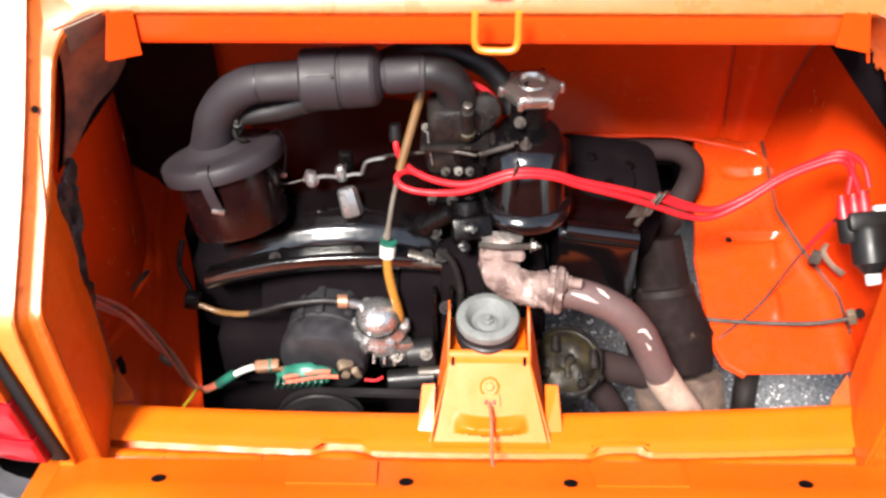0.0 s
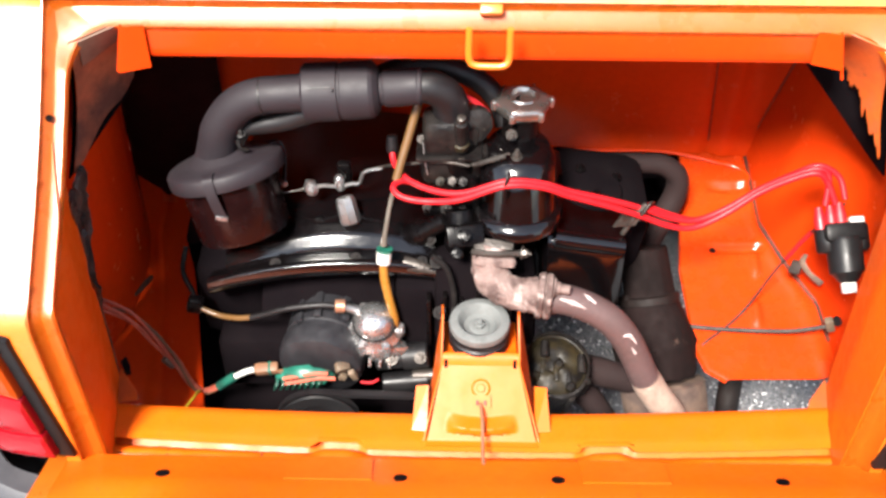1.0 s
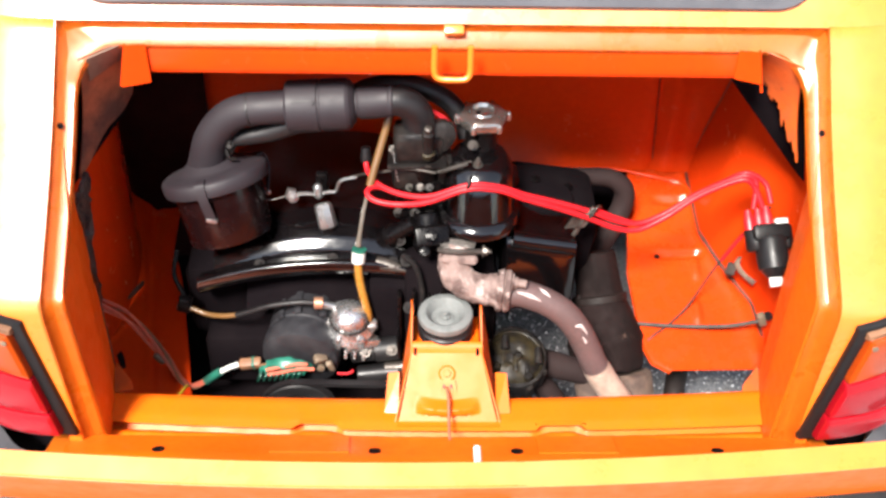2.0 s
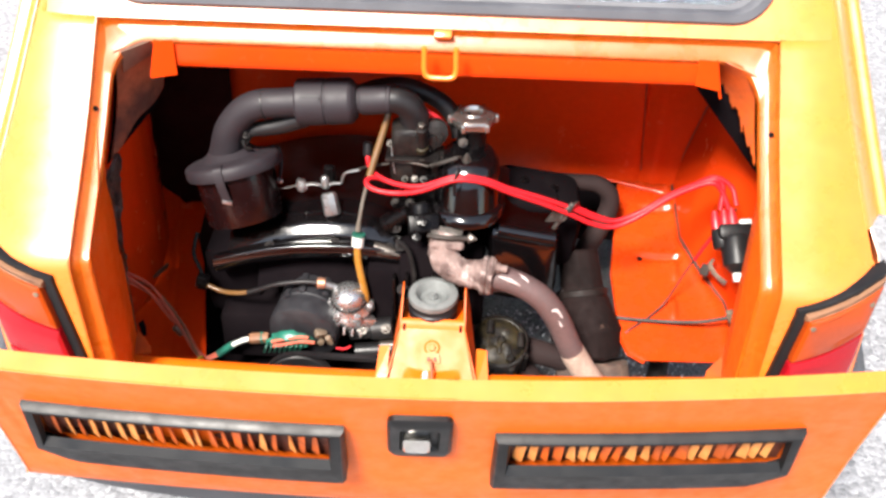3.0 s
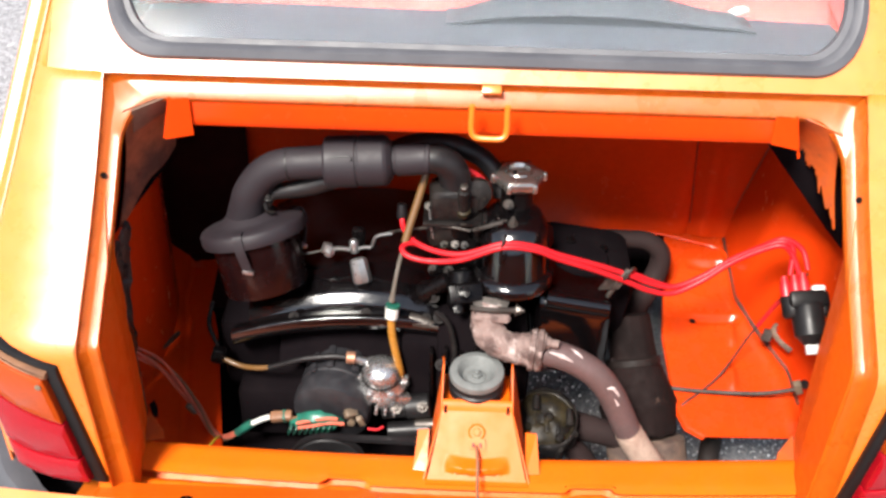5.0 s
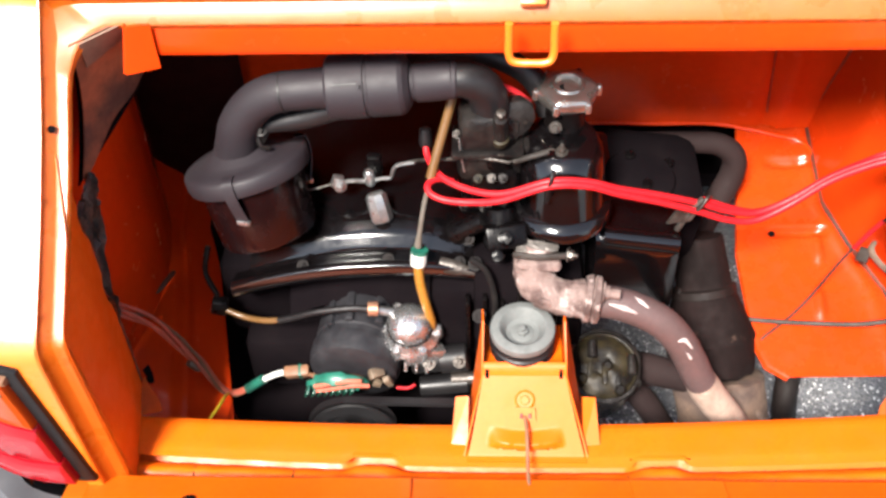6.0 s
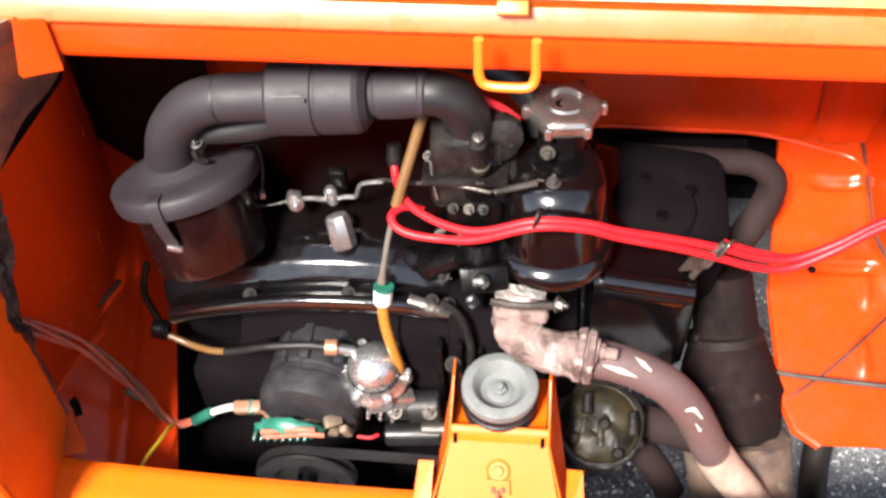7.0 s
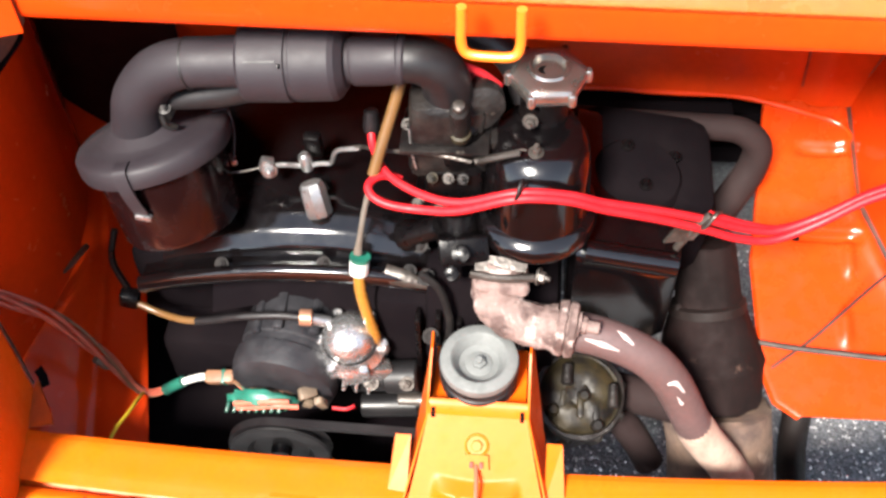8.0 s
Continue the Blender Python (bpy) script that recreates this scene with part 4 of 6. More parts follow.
def grille(side):
    """A louvre: black frame with a scooped lip, and slats of body colour, most painted brighter as if lit."""
    u0, u1 = (0.165, 0.85) if side > 0 else (-0.90, -0.17)
    s0, s1 = (0.096, 0.204) if side > 0 else (0.088, 0.205)
    out_u0, out_u1 = (u0, u1)
    part("louvre", B_frame(out_u0, out_u1, s0, s1), trim, lid, "black plastic louvre frame")
    n = 21
    for i in range(n):
        u = u0 + 0.05 + (u1 - u0 - 0.1) * (i + 0.5) / n
        b = B()
        w, wob = 0.0095 * rng.uniform(0.75, 1.2), rng.uniform(-0.010, 0.006)
        wt, wl_ = w * rng.choice((1.0, 0.9, 0.45, 0.2)), w * rng.choice((1.0, 1.0, 1.2))
        a0, a1 = lid_outer(u - wt, s0 + 0.007, 0.0015), lid_outer(u + wt, s0 + 0.007, 0.007)
        c0, c1 = lid_outer(u - wl_ + wob, s1 - 0.041, 0.0015), lid_outer(u + wl_ + wob, s1 - 0.041, 0.007)
        plate(b, [a0, a1, c1, c0], 0.0012)
        part("slat", b, lit_slat_paint if rng.random() < 0.60 else dirty_paint, lid)
    b = B()
    plate(b, [lid_outer(u0 + 0.03, s0 + 0.005, 0.0015), lid_outer(u1 - 0.03, s0 + 0.005, 0.0015), lid_outer(u1 - 0.03, s1 - 0.03, 0.0015), lid_outer(u0 + 0.03, s1 - 0.03, 0.0015)], 0.0006)
    part("louvre_backing", b, gap_shade, lid)


def B_frame(u0, u1, s0, s1):
    b = B()
    m = 24

    def line(du, ds, out, low=0.0):
        pts = []
        for i in range(m + 1):
            pts.append(lid_outer(u0 + du + (u1 - u0 - 2 * du) * i / m, s0 + ds, out))
        for i in range(m + 1):
            u = u1 - du - (u1 - u0 - 2 * du) * i / m
            away = (u1 - u) if u0 > 0 else (u - u0)
            cut = 0.028 * max(0.0, 1 - away / 0.085) if not low else 0.0
            pts.append(lid_outer(u, s1 - ds - low - cut, out + (0.012 if low or out > 0.004 else 0)))
        return pts
    loops = [line(0, 0, -0.002), line(0, 0, 0.006), line(0.008, 0.003, 0.012), line(0.030, 0.0055, 0.013, 0.036), line(0.036, 0.008, 0.003, 0.040)]
    rings(b, loops, cap=False)
    return b


for side in (-1, 1):
    grille(side)
# handle
b = B()
loops = []
for sc, out in ((1.0, -0.001), (1.0, 0.006), (0.9, 0.010), (0.62, 0.010), (0.55, 0.004)):
    loops.append([lid_outer(-0.002 + x * sc, 0.101 + z * sc, out) for x, z in rounded(-0.072, 0.072, -0.053, 0.053, 0.016, 5)])
rings(b, loops)
part("lid_handle", b, trim, lid, "square black latch handle with a bright button")
b = B()
loops = []
for sc, out in ((1.0, 0.004), (1.0, 0.014), (0.8, 0.017)):
    loops.append([lid_outer(-0.008 + x * sc, 0.106 + z * sc, out) for x, z in rounded(-0.030, 0.030, -0.018, 0.018, 0.005, 4)])
rings(b, loops)
part("latch_button", b, chrome, lid, "bright chrome latch button")
# striker on the inside
b = B()
p = lid_point(0.0, 0.965, 0.006)
q = p + V(0.0, 0.052, -0.006)
rod(b, p, q, 0.0035)
part("striker_pin", b, white, lid, "pale striker pin")
b = B()
box(b, p + V(0, 0.006, 0), (0.034, 0.004, 0.010), None, 0.001)
part("striker_plate", b, castgrey, lid)


# ---- the engine ----
engine = thing("engine", "black two-cylinder car engine with oily covers", "engine", (0.02, 0.25, 0.3))


def ridge(x):
    return 0.502 - 1.25 * (x + 0.165) ** 2 - (0.10 * max(0, x + 0.10))


# fan shroud: a bowed black tin with a bright front edge and a bolted rail below
b = B()
tin = [(0.50, 0.004), (0.34, 0.016), (0.265, 0.015), (0.230, 0.009), (0.211, 0.000), (0.199, -0.013), (0.193, -0.028), (0.190, -0.036)]


def shroud(u, v):
    x = -0.345 + 0.325 * u
    k = v * (len(tin) - 1)
    y = float(np.interp(k, range(len(tin)), [p[0] for p in tin]))
    z = float(np.interp(k, range(len(tin)), [p[1] for p in tin]))
    return V(x, y + 0.10 * (x + 0.17) ** 2, ridge(x) + z)


sheet(b, shroud, 40, 40, 0.0015)
part("fan_shroud", b, gloss, engine, "glossy black fan shroud", angle=70)
b = B()
rail = [(0.200, -0.022), (0.182, -0.018), (0.172, -0.008), (0.166, -0.010), (0.165, -0.022), (0.172, -0.034), (0.20, -0.060), (0.26, -0.085)]


def rail_f(u, v):
    x = -0.365 + 0.335 * u
    k = v * (len(rail) - 1)
    y = float(np.interp(k, range(len(rail)), [p[0] for p in rail]))
    z = float(np.interp(k, range(len(rail)), [p[1] for p in rail]))
    r = 0.500 - 0.85 * (x + 0.15) ** 2 - 0.05 * max(0, x + 0.08)
    return V(x, y, r + z)


sheet(b, rail_f, 30, 40, 0.0015)
part("shroud_rail", b, gloss, engine, angle=70)
for x in (-0.27, -0.16, -0.07):
    b = B()
    hexbolt(b, V(x, 0.178, 0.495 - 0.85 * (x + 0.15) ** 2 - 0.005), (0, -0.5, 0.8), 0.005, 0.004)
    part("rail_screw", b, dullbolt, engine)
b = B()
sheet(b, lambda u, v: V(-0.30 + 0.19 * u, 0.185 + 0.10 * v, 0.435 + 0.025 * math.sin(math.pi * u) - 0.06 * (1 - v) ** 2), 20, 10, 0.002)
part("lower_shroud", b, void, engine)
b = B()
sheet(b, lambda u, v: V(-0.185 + 0.062 * u, 0.176 + 0.012 * v + 0.004 * math.sin(3 * u), 0.470 + 0.004 * math.sin(math.pi * u) - 0.010 * (1 - v)), 12, 4, 0.001)
part("rust_patch", b, tanrust, engine, "brown rusted patch under the shroud rail")
b = B()
tube(b, [(-0.095, 0.172, 0.487), (-0.072, 0.168, 0.484), (-0.05, 0.165, 0.478)], [0.010, 0.009, 0.003], 8, 4, 0.4)
part("lifting_tongue", b, castgrey, engine)

# crankcase and timing cover
for nm, c, d, t, bv in (("crankcase", (-0.01, 0.26, 0.34), (0.20, 0.20, 0.22), None, 0.015), ("timing_cover", (-0.015, 0.175, 0.43), (0.075, 0.05, 0.13), rot(-12), 0.008), ("sump", (-0.16, 0.30, 0.30), (0.24, 0.14, 0.16), None, 0.02)):
    b = B()
    box(b, c, d, t, bv)
    part(nm, b, void, engine)
for i in range(6):
    b = B()
    box(b, (-0.06 + 0.022 * i, 0.152, 0.40 + 0.008 * (i % 2)), (0.006, 0.02, 0.09), None, 0.002)
    part("case_rib", b, black, engine)
b = B()
box(b, (-0.35, 0.30, 0.36), (0.10, 0.16, 0.14), None, 0.02)
box(b, (-0.26, 0.24, 0.28), (0.22, 0.14, 0.10), None, 0.015)
part("blower_housing", b, void, engine)
# cylinder head tins on the other half
b = B()
loops = []
for x, w in ((0.095, 0.9), (0.10, 1.0), (0.19, 1.0), (0.205, 0.92), (0.212, 0.7)):
    loop = []
    for y, z in rounded(0.182, 0.40, 0.38, 0.525, 0.022, 6):
        loop.append(V(x, 0.29 + (y - 0.29) * w, 0.45 + (z - 0.45) * w - 0.16 * (x - 0.1)))
    loops.append(loop)
rings(b, loops)
part("cylinder_tin", b, gloss, engine)
b = B()
tube(b, [(0.108, 0.190, 0.520), (0.15, 0.190, 0.513), (0.202, 0.190, 0.505)], 0.013, 14, 4)
part("tin_bead", b, gloss, engine)
b = B()
box(b, (0.17, 0.335, 0.455), (0.16, 0.16, 0.12), rot(0, 8), 0.03)
lathe(b, [(0.058, 0), (0.056, 0.03), (0.045, 0.045), (0.02, 0.05)], (0.16, 0.305, 0.475), (0.1, -0.1, 1), 28)
part("head_cover", b, void, engine)
for p in ((0.172, 0.282, 0.522), (0.205, 0.33, 0.515), (0.152, 0.33, 0.530)):
    b = B()
    hexbolt(b, p, (0, -0.2, 1), 0.0048, 0.006)
    part("nut", b, black, engine)
b = B()
plate(b, [(0.185, 0.19, 0.54), (0.215, 0.20, 0.535), (0.235, 0.215, 0.555), (0.205, 0.205, 0.565)], 0.003)
tube(b, [(0.20, 0.2, 0.52), (0.215, 0.205, 0.55), (0.228, 0.208, 0.566)], 0.004, 8, 4)
part("cable_bracket", b, castgrey, engine)

# rocker cover with oil filler
cover = B()
rim = (0.056, 0.215)
loops = []
for r, z in ((0.062, 0.545), (0.064, 0.552), (0.062, 0.560), (0.055, 0.564), (0.053, 0.60), (0.050, 0.622), (0.042, 0.634), (0.028, 0.638)):
    loops.append([V(rim[0] + r * 0.98 * math.cos(a) , rim[1] + 0.03 * (z - 0.55) / 0.09 + r * (1.02) * math.sin(a), z) for a in [2 * math.pi * i / 36 for i in range(36)]])
rings(cover, loops)
rocker = part("rocker_cover", cover, gloss, engine, "oily black rocker cover")
b = B()
lathe(b, [(0.034, 0), (0.033, 0.004), (0.028, 0.008), (0.024, 0.014), (0.024, 0.045), (0.028, 0.05), (0.028, 0.062), (0.024, 0.066)], (0.058, 0.268, 0.622), (0.03, 0.0, 1), 28)
neck = part("filler_neck", b, black, engine)
b = B()
hexbolt(b, (0.053, 0.213, 0.636), (0, -0.15, 1), 0.005, 0.009)
part("cover_nut", b, castgrey, rocker)
b = B()
hexbolt(b, (0.046, 0.237, 0.655), (-0.1, -1, 0.3), 0.005, 0.008)
part("neck_clamp", b, castgrey, neck)


def filler_cap():
    """A six-sided pressed cap with notched corners and a dished middle."""
    b = B()
    c, k = V(0.0605, 0.272, 0.684), 48

    def hexr(a, r, soft):
        seg = (a - 0.12) % (math.pi / 3) - math.pi / 6
        return r * (math.cos(math.pi / 6) / math.cos(seg)) * (1 - soft) + r * 0.93 * soft
    loops = []
    for r, z, soft in ((0.032, -0.010, 0.6), (0.0385, -0.010, 0.1), (0.0395, -0.006, 0.05), (0.0395, 0.000, 0.05), (0.0370, 0.004, 0.1), (0.030, 0.007, 0.3), (0.0225, 0.0080, 0.9), (0.0205, 0.0105, 1), (0.0175, 0.0105, 1), (0.0150, 0.0045, 1), (0.006, 0.004, 1), (0.001, 0.005, 1)):
        loops.append([c + V(math.cos(a) * hexr(a, r, soft), math.sin(a) * hexr(a, r, soft), z) for a in [2 * math.pi * i / k for i in range(k)]])
    rings(b, loops)
    return b


part("filler_cap", filler_cap(), capmetal, neck, "worn hexagonal chrome oil filler cap")
for i in range(6):
    a = math.pi / 3 * i + 0.12
    b = B()
    lathe(b, [(0.0045, -0.010), (0.0045, 0.001), (0.003, 0.003)], V(0.0605, 0.272, 0.684) + V(math.cos(a), math.sin(a), 0) * 0.0378, (0, 0, 1), 10)
    part("cap_lug", b, capmetal, neck)

# inlet joint under the carburettor
b = B()
tube(b, [(-0.02, 0.20, 0.50), (-0.018, 0.185, 0.53), (-0.02, 0.20, 0.56)], 0.020, 14, 4)
box(b, (-0.012, 0.165, 0.545), (0.05, 0.02, 0.03), rot(-35, 0, 10), 0.004)
lathe(b, [(0.008, 0), (0.009, 0.004), (0.008, 0.009), (0.004, 0.010)], (-0.014, 0.150, 0.555), (0, -0.6, 0.8), 18)
lathe(b, [(0.007, 0), (0.008, 0.003), (0.007, 0.008), (0.003, 0.009)], (-0.022, 0.146, 0.528), (0, -0.6, 0.8), 16)
roughen(b, 0.0015, 0.01)
part("inlet_joint", b, black, engine)
b = B()
plate(b, [(0.0, 0.146, 0.536), (0.050, 0.148, 0.535), (0.052, 0.158, 0.541), (0.0, 0.16, 0.545)], 0.004)
roughen(b, 0.002, 0.01)
tube(b, [(-0.004, 0.138, 0.540), (0.025, 0.136, 0.538), (0.058, 0.142, 0.534)], 0.004, 8, 4)
hexbolt(b, (0.062, 0.146, 0.532), (1, -0.3, 0.1), 0.006, 0.008)
part("exhaust_port_flange", b, castgrey, engine, "bare metal port flange with a stud")
b = B()
tube(b, [(-0.055, 0.15, 0.52), (-0.035, 0.145, 0.50), (-0.025, 0.14, 0.45), (-0.03, 0.135, 0.41)], 0.004, 8, 4)
for p in ((-0.045, 0.135, 0.43), (-0.025, 0.125, 0.425), (-0.05, 0.16, 0.50), (-0.06, 0.19, 0.515)):
    hexbolt(b, p, (0, -0.6, 0.8), 0.006, 0.006)
part("stay", b, dullbolt, engine)
b = B()
lathe(b, [(0.016, 0), (0.017, 0.01), (0.012, 0.02), (0.012, 0.05), (0.010, 0.055)], (-0.075, 0.20, 0.515), (0.5, -0.2, 0.5), 20)
part("dipstick_boss", b, black, engine)

# ---- carburettor ----
carb = thing("carburettor", "black oily carburettor with linkage springs", "carburettor", (-0.025, 0.235, 0.54))
b = B()
box(b, (-0.025, 0.238, 0.545), (0.085, 0.06, 0.012), None, 0.004)
box(b, (-0.025, 0.240, 0.575), (0.060, 0.055, 0.05), None, 0.010)
lathe(b, [(0.026, 0), (0.028, 0.01), (0.028, 0.05), (0.024, 0.055)], (-0.025, 0.243, 0.60), (0, 0, 1), 26)
part("throttle_body", b, black, carb)
b = B()
box(b, (-0.034, 0.236, 0.634), (0.086, 0.058, 0.006), None, 0.002)
box(b, (-0.040, 0.240, 0.610), (0.064, 0.046, 0.046), rot(0, 0, 4), 0.010)
box(b, (0.006, 0.245, 0.612), (0.028, 0.04, 0.045), rot(0, 0, 8), 0.008)
roughen(b, 0.002, 0.012)
part("float_chamber", b, oilycast, carb)
b = B()
box(b, (-0.040, 0.236, 0.662), (0.058, 0.050, 0.056), rot(0, 0, 4), 0.012)
lathe(b, [(0.012, -0.012), (0.022, -0.010), (0.024, 0.0), (0.022, 0.010), (0.012, 0.013)], (-0.002, 0.246, 0.666), (0.25, -0.9, 0.25), 26)
box(b, (-0.014, 0.240, 0.655), (0.03, 0.03, 0.03), rot(0, 0, 10), 0.006)
roughen(b, 0.0022, 0.014)
part("air_horn", b, oilycast, carb)
b = B()
lathe(b, [(0.0050, 0.0), (0.0058, 0.002), (0.0058, 0.009), (0.0035, 0.0105)], (-0.019, 0.2060, 0.696), (0, -0.3, 1), 14)
part("top_bolt", b, castgrey, carb)
b = B()
lathe(b, [(0.0095, -0.052), (0.0100, -0.050), (0.0082, -0.032), (0.0088, 0.0), (0.0070, 0.002)], (-0.019, 0.2060, 0.695), (0, -0.3, 1), 18)
part("bolt_pillar", b, oilycast, carb)
b = B()
lathe(b, [(0.0098, 0.0), (0.0104, 0.001), (0.0104, 0.009), (0.0090, 0.010)], (-0.019, 0.219, 0.648), (0, -0.3, 1), 18)
part("brass_collar", b, brassy, carb)
for p, m in (((-0.046, 0.208, 0.600), brassy), ((-0.030, 0.206, 0.602), castgrey), ((-0.016, 0.208, 0.600), oilycast), ((-0.07, 0.225, 0.655), castgrey), ((0.004, 0.235, 0.602), castgrey)):
    b = B()
    hexbolt(b, p, (0, -0.8, 0.6), 0.0036, 0.007)
    part("jet_screw", b, m, carb)
for p in ((-0.038, 0.205, 0.555), (-0.015, 0.204, 0.553), (0.008, 0.207, 0.555), (-0.062, 0.215, 0.548)):
    b = B()
    hexbolt(b, p, (0, -0.4, 0.9), 0.005, 0.005)
    part("flange_nut", b, castgrey, carb)
b = B()
tube(b, [(-0.068, 0.222, 0.652), (-0.066, 0.215, 0.63), (-0.062, 0.212, 0.607)], 0.0012, 6, 4)
part("wire_link", b, alu, carb)
b = B()
coilpts = [V(-0.004 + 0.042 * i / 140, 0.205 + 0.0028 * math.cos(i * 0.9), 0.629 + 0.016 * i / 140 + 0.0028 * math.sin(i * 0.9)) for i in range(141)]
tube(b, [(-0.012, 0.205, 0.627), *coilpts, (0.044, 0.206, 0.647)], 0.0011, 5, 1)
part("return_spring", b, castgrey, carb)
b = B()
tube(b, [(-0.076, 0.230, 0.7325), (-0.058, 0.231, 0.731), (-0.042, 0.234, 0.720), (-0.034, 0.237, 0.703), (-0.032, 0.239, 0.684)], [0.0212, 0.0215, 0.0220, 0.0228, 0.0240], 26, 8)
elbow = part("intake_elbow", b, duct_soft, carb, "black rubber intake elbow")
b = B()
lathe(b, [(0.0215, -0.002), (0.0232, 0.0), (0.0232, 0.004), (0.0215, 0.006)], (-0.0745, 0.230, 0.7325), (1, 0, 0), 30)
part("clip_ring", b, duct, elbow)

# ---- throttle linkage ----
link = thing("throttle_linkage", "bright steel throttle rod with a bell crank", "linkage", (-0.18, 0.265, 0.52))
b = B()
lathe(b, [(0.0125, 0), (0.0145, 0.003), (0.0135, 0.034), (0.011, 0.038)], (-0.168, 0.224, 0.512), (-0.25, 0.45, 0.9), 8)
part("pivot_pillar", b, alu, link)
b = B()
lathe(b, [(0.006, 0), (0.007, 0.004), (0.007, 0.018), (0.004, 0.022)], (-0.184, 0.262, 0.542), (-0.1, 0.05, 1), 14)
part("pivot_nut", b, alu, link)
b = B()
tube(b, [(-0.222, 0.258, 0.548), (-0.205, 0.258, 0.551), (-0.186, 0.262, 0.546), (-0.17, 0.262, 0.551), (-0.158, 0.262, 0.553), (-0.150, 0.262, 0.572), (-0.125, 0.257, 0.583)], 0.0026, 8, 6)
part("bell_crank", b, alu, link)
b = B()
tube(b, [(-0.150, 0.262, 0.572), (-0.125, 0.257, 0.585), (-0.102, 0.236, 0.605), (-0.070, 0.222, 0.619), (-0.040, 0.210, 0.630), (-0.008, 0.206, 0.627)], 0.0021, 8, 6)
part("throttle_rod", b, castgrey, link)
b = B()
box(b, (-0.226, 0.257, 0.551), (0.014, 0.010, 0.016), rot(0, 20, 15), 0.002)
hexbolt(b, (-0.222, 0.250, 0.549), (0.2, -0.9, 0.3), 0.0055, 0.006)
part("cable_clamp", b, alu, link)
b = B()
tube(b, [(-0.226, 0.256, 0.549), (-0.262, 0.25, 0.543), (-0.31, 0.25, 0.542), (-0.36, 0.27, 0.548)], 0.0012, 6, 6)
part("bowden_wire", b, castgrey, link)
b = B()
box(b, (-0.180, 0.285, 0.555), (0.018, 0.012, 0.035), rot(10), 0.003)
part("pillar_bracket", b, black, link)
b = B()
box(b, (-0.19, 0.27, 0.492), (0.06, 0.05, 0.012), None, 0.003)
part("pillar_foot", b, black, link)

# ---- air filter with its duct ----
filt = thing("air_filter", "black air filter canister with a fat plastic intake duct", "air filter", (-0.345, 0.26, 0.44))
ax = V(-0.22, 0.31, 0.92).normalized()
fc = V(-0.334, 0.243, 0.600)
b = B()
lathe(b, [(0.050, -0.102), (0.060, -0.100), (0.0625, -0.095), (0.066, -0.02), (0.066, 0.0)], fc, ax, 40)
# the maroon base puts the reflected red paint into the enamel's own colour
part("canister", b, material("black_enamel_red_reflection", (0.0048, 0.0017, 0.0019), 0.22, second=(0.0078, 0.0026, 0.0027), patch=12, bump=0.03, spec=0.28), filt, "dark canister reflecting red paint")
b = B()
lathe(b, [(0.070, -0.020), (0.0775, -0.018), (0.0790, -0.013), (0.0790, -0.001), (0.0770, 0.002), (0.0730, 0.0045), (0.0640, 0.0070), (0.0520, 0.0090), (0.0500, 0.0105), (0.0430, 0.0145), (0.0360, 0.020), (0.0290, 0.024)], fc, ax, 56)
part("filter_lid", b, duct, filt, "dark grey shallow plastic filter lid")
b = B()
tube(b, [fc + ax * 0.012 + V(-0.004, -0.004, 0), V(-0.337, 0.237, 0.636), V(-0.328, 0.234, 0.666), V(-0.306, 0.232, 0.697), V(-0.278, 0.230, 0.714), V(-0.245, 0.230, 0.7185), V(-0.212, 0.230, 0.7215)], [0.031, 0.0265, 0.0250, 0.0240, 0.0235, 0.0235, 0.0240], 30, 8)
duct_ob = part("intake_duct", b, duct, filt, "matt grey-black moulded intake duct")
b = B()
lathe(b, [(0.0232, 0), (0.0246, 0.001), (0.0246, 0.003), (0.0232, 0.004)], (-0.272, 0.230, 0.7150), (1, 0, 0.11), 30)
part("duct_seam", b, duct_soft, duct_ob)
b = B()
lathe(b, [(0.024, -0.002), (0.0345, 0.0), (0.0370, 0.003), (0.0372, 0.006), (0.0372, 0.0445), (0.0352, 0.0455), (0.0352, 0.0485), (0.0368, 0.0495), (0.0364, 0.084), (0.0340, 0.089), (0.026, 0.095), (0.0215, 0.096)], (-0.2165, 0.230, 0.7205), (1, 0, 0.075), 40)
res = part("resonator", b, duct, filt, "round ribbed duct resonator", 24)
b = B()
plate(b, [(-0.208, 0.2005, 0.746), (-0.180, 0.2005, 0.748), (-0.180, 0.2017, 0.7492), (-0.208, 0.2017, 0.7472)], 0.0012)
box(b, (-0.177, 0.199, 0.7455), (0.0016, 0.004, 0.008), rot(40), 0.0004)
part("moulding_mark", b, duct_soft, res)
b = B()
tube(b, [(-0.124, 0.230, 0.7275), (-0.117, 0.230, 0.728), (-0.114, 0.230, 0.7283), (-0.095, 0.230, 0.7300), (-0.074, 0.230, 0.7325)], [0.0205, 0.0205, 0.0232, 0.0234, 0.0230], 28, 4)
part("rubber_sleeve", b, duct, filt)
b = B()
tube(b, [(-0.298, 0.236, 0.662), (-0.275, 0.235, 0.668), (-0.245, 0.234, 0.676), (-0.205, 0.232, 0.694)], [0.0105, 0.0125, 0.0140, 0.016], 18, 6)
part("warm_air_stub", b, duct_soft, filt)
b = B()
hexbolt(b, (-0.303, 0.224, 0.662), (0.1, -0.6, 0.8), 0.0045, 0.006)
box(b, (-0.302, 0.232, 0.650), (0.010, 0.010, 0.024), rot(0, 30), 0.002)
tube(b, [(-0.309, 0.226, 0.652), (-0.305, 0.221, 0.640), (-0.297, 0.226, 0.634)], 0.003, 8, 4)
part("duct_clamp", b, oilycast, filt)
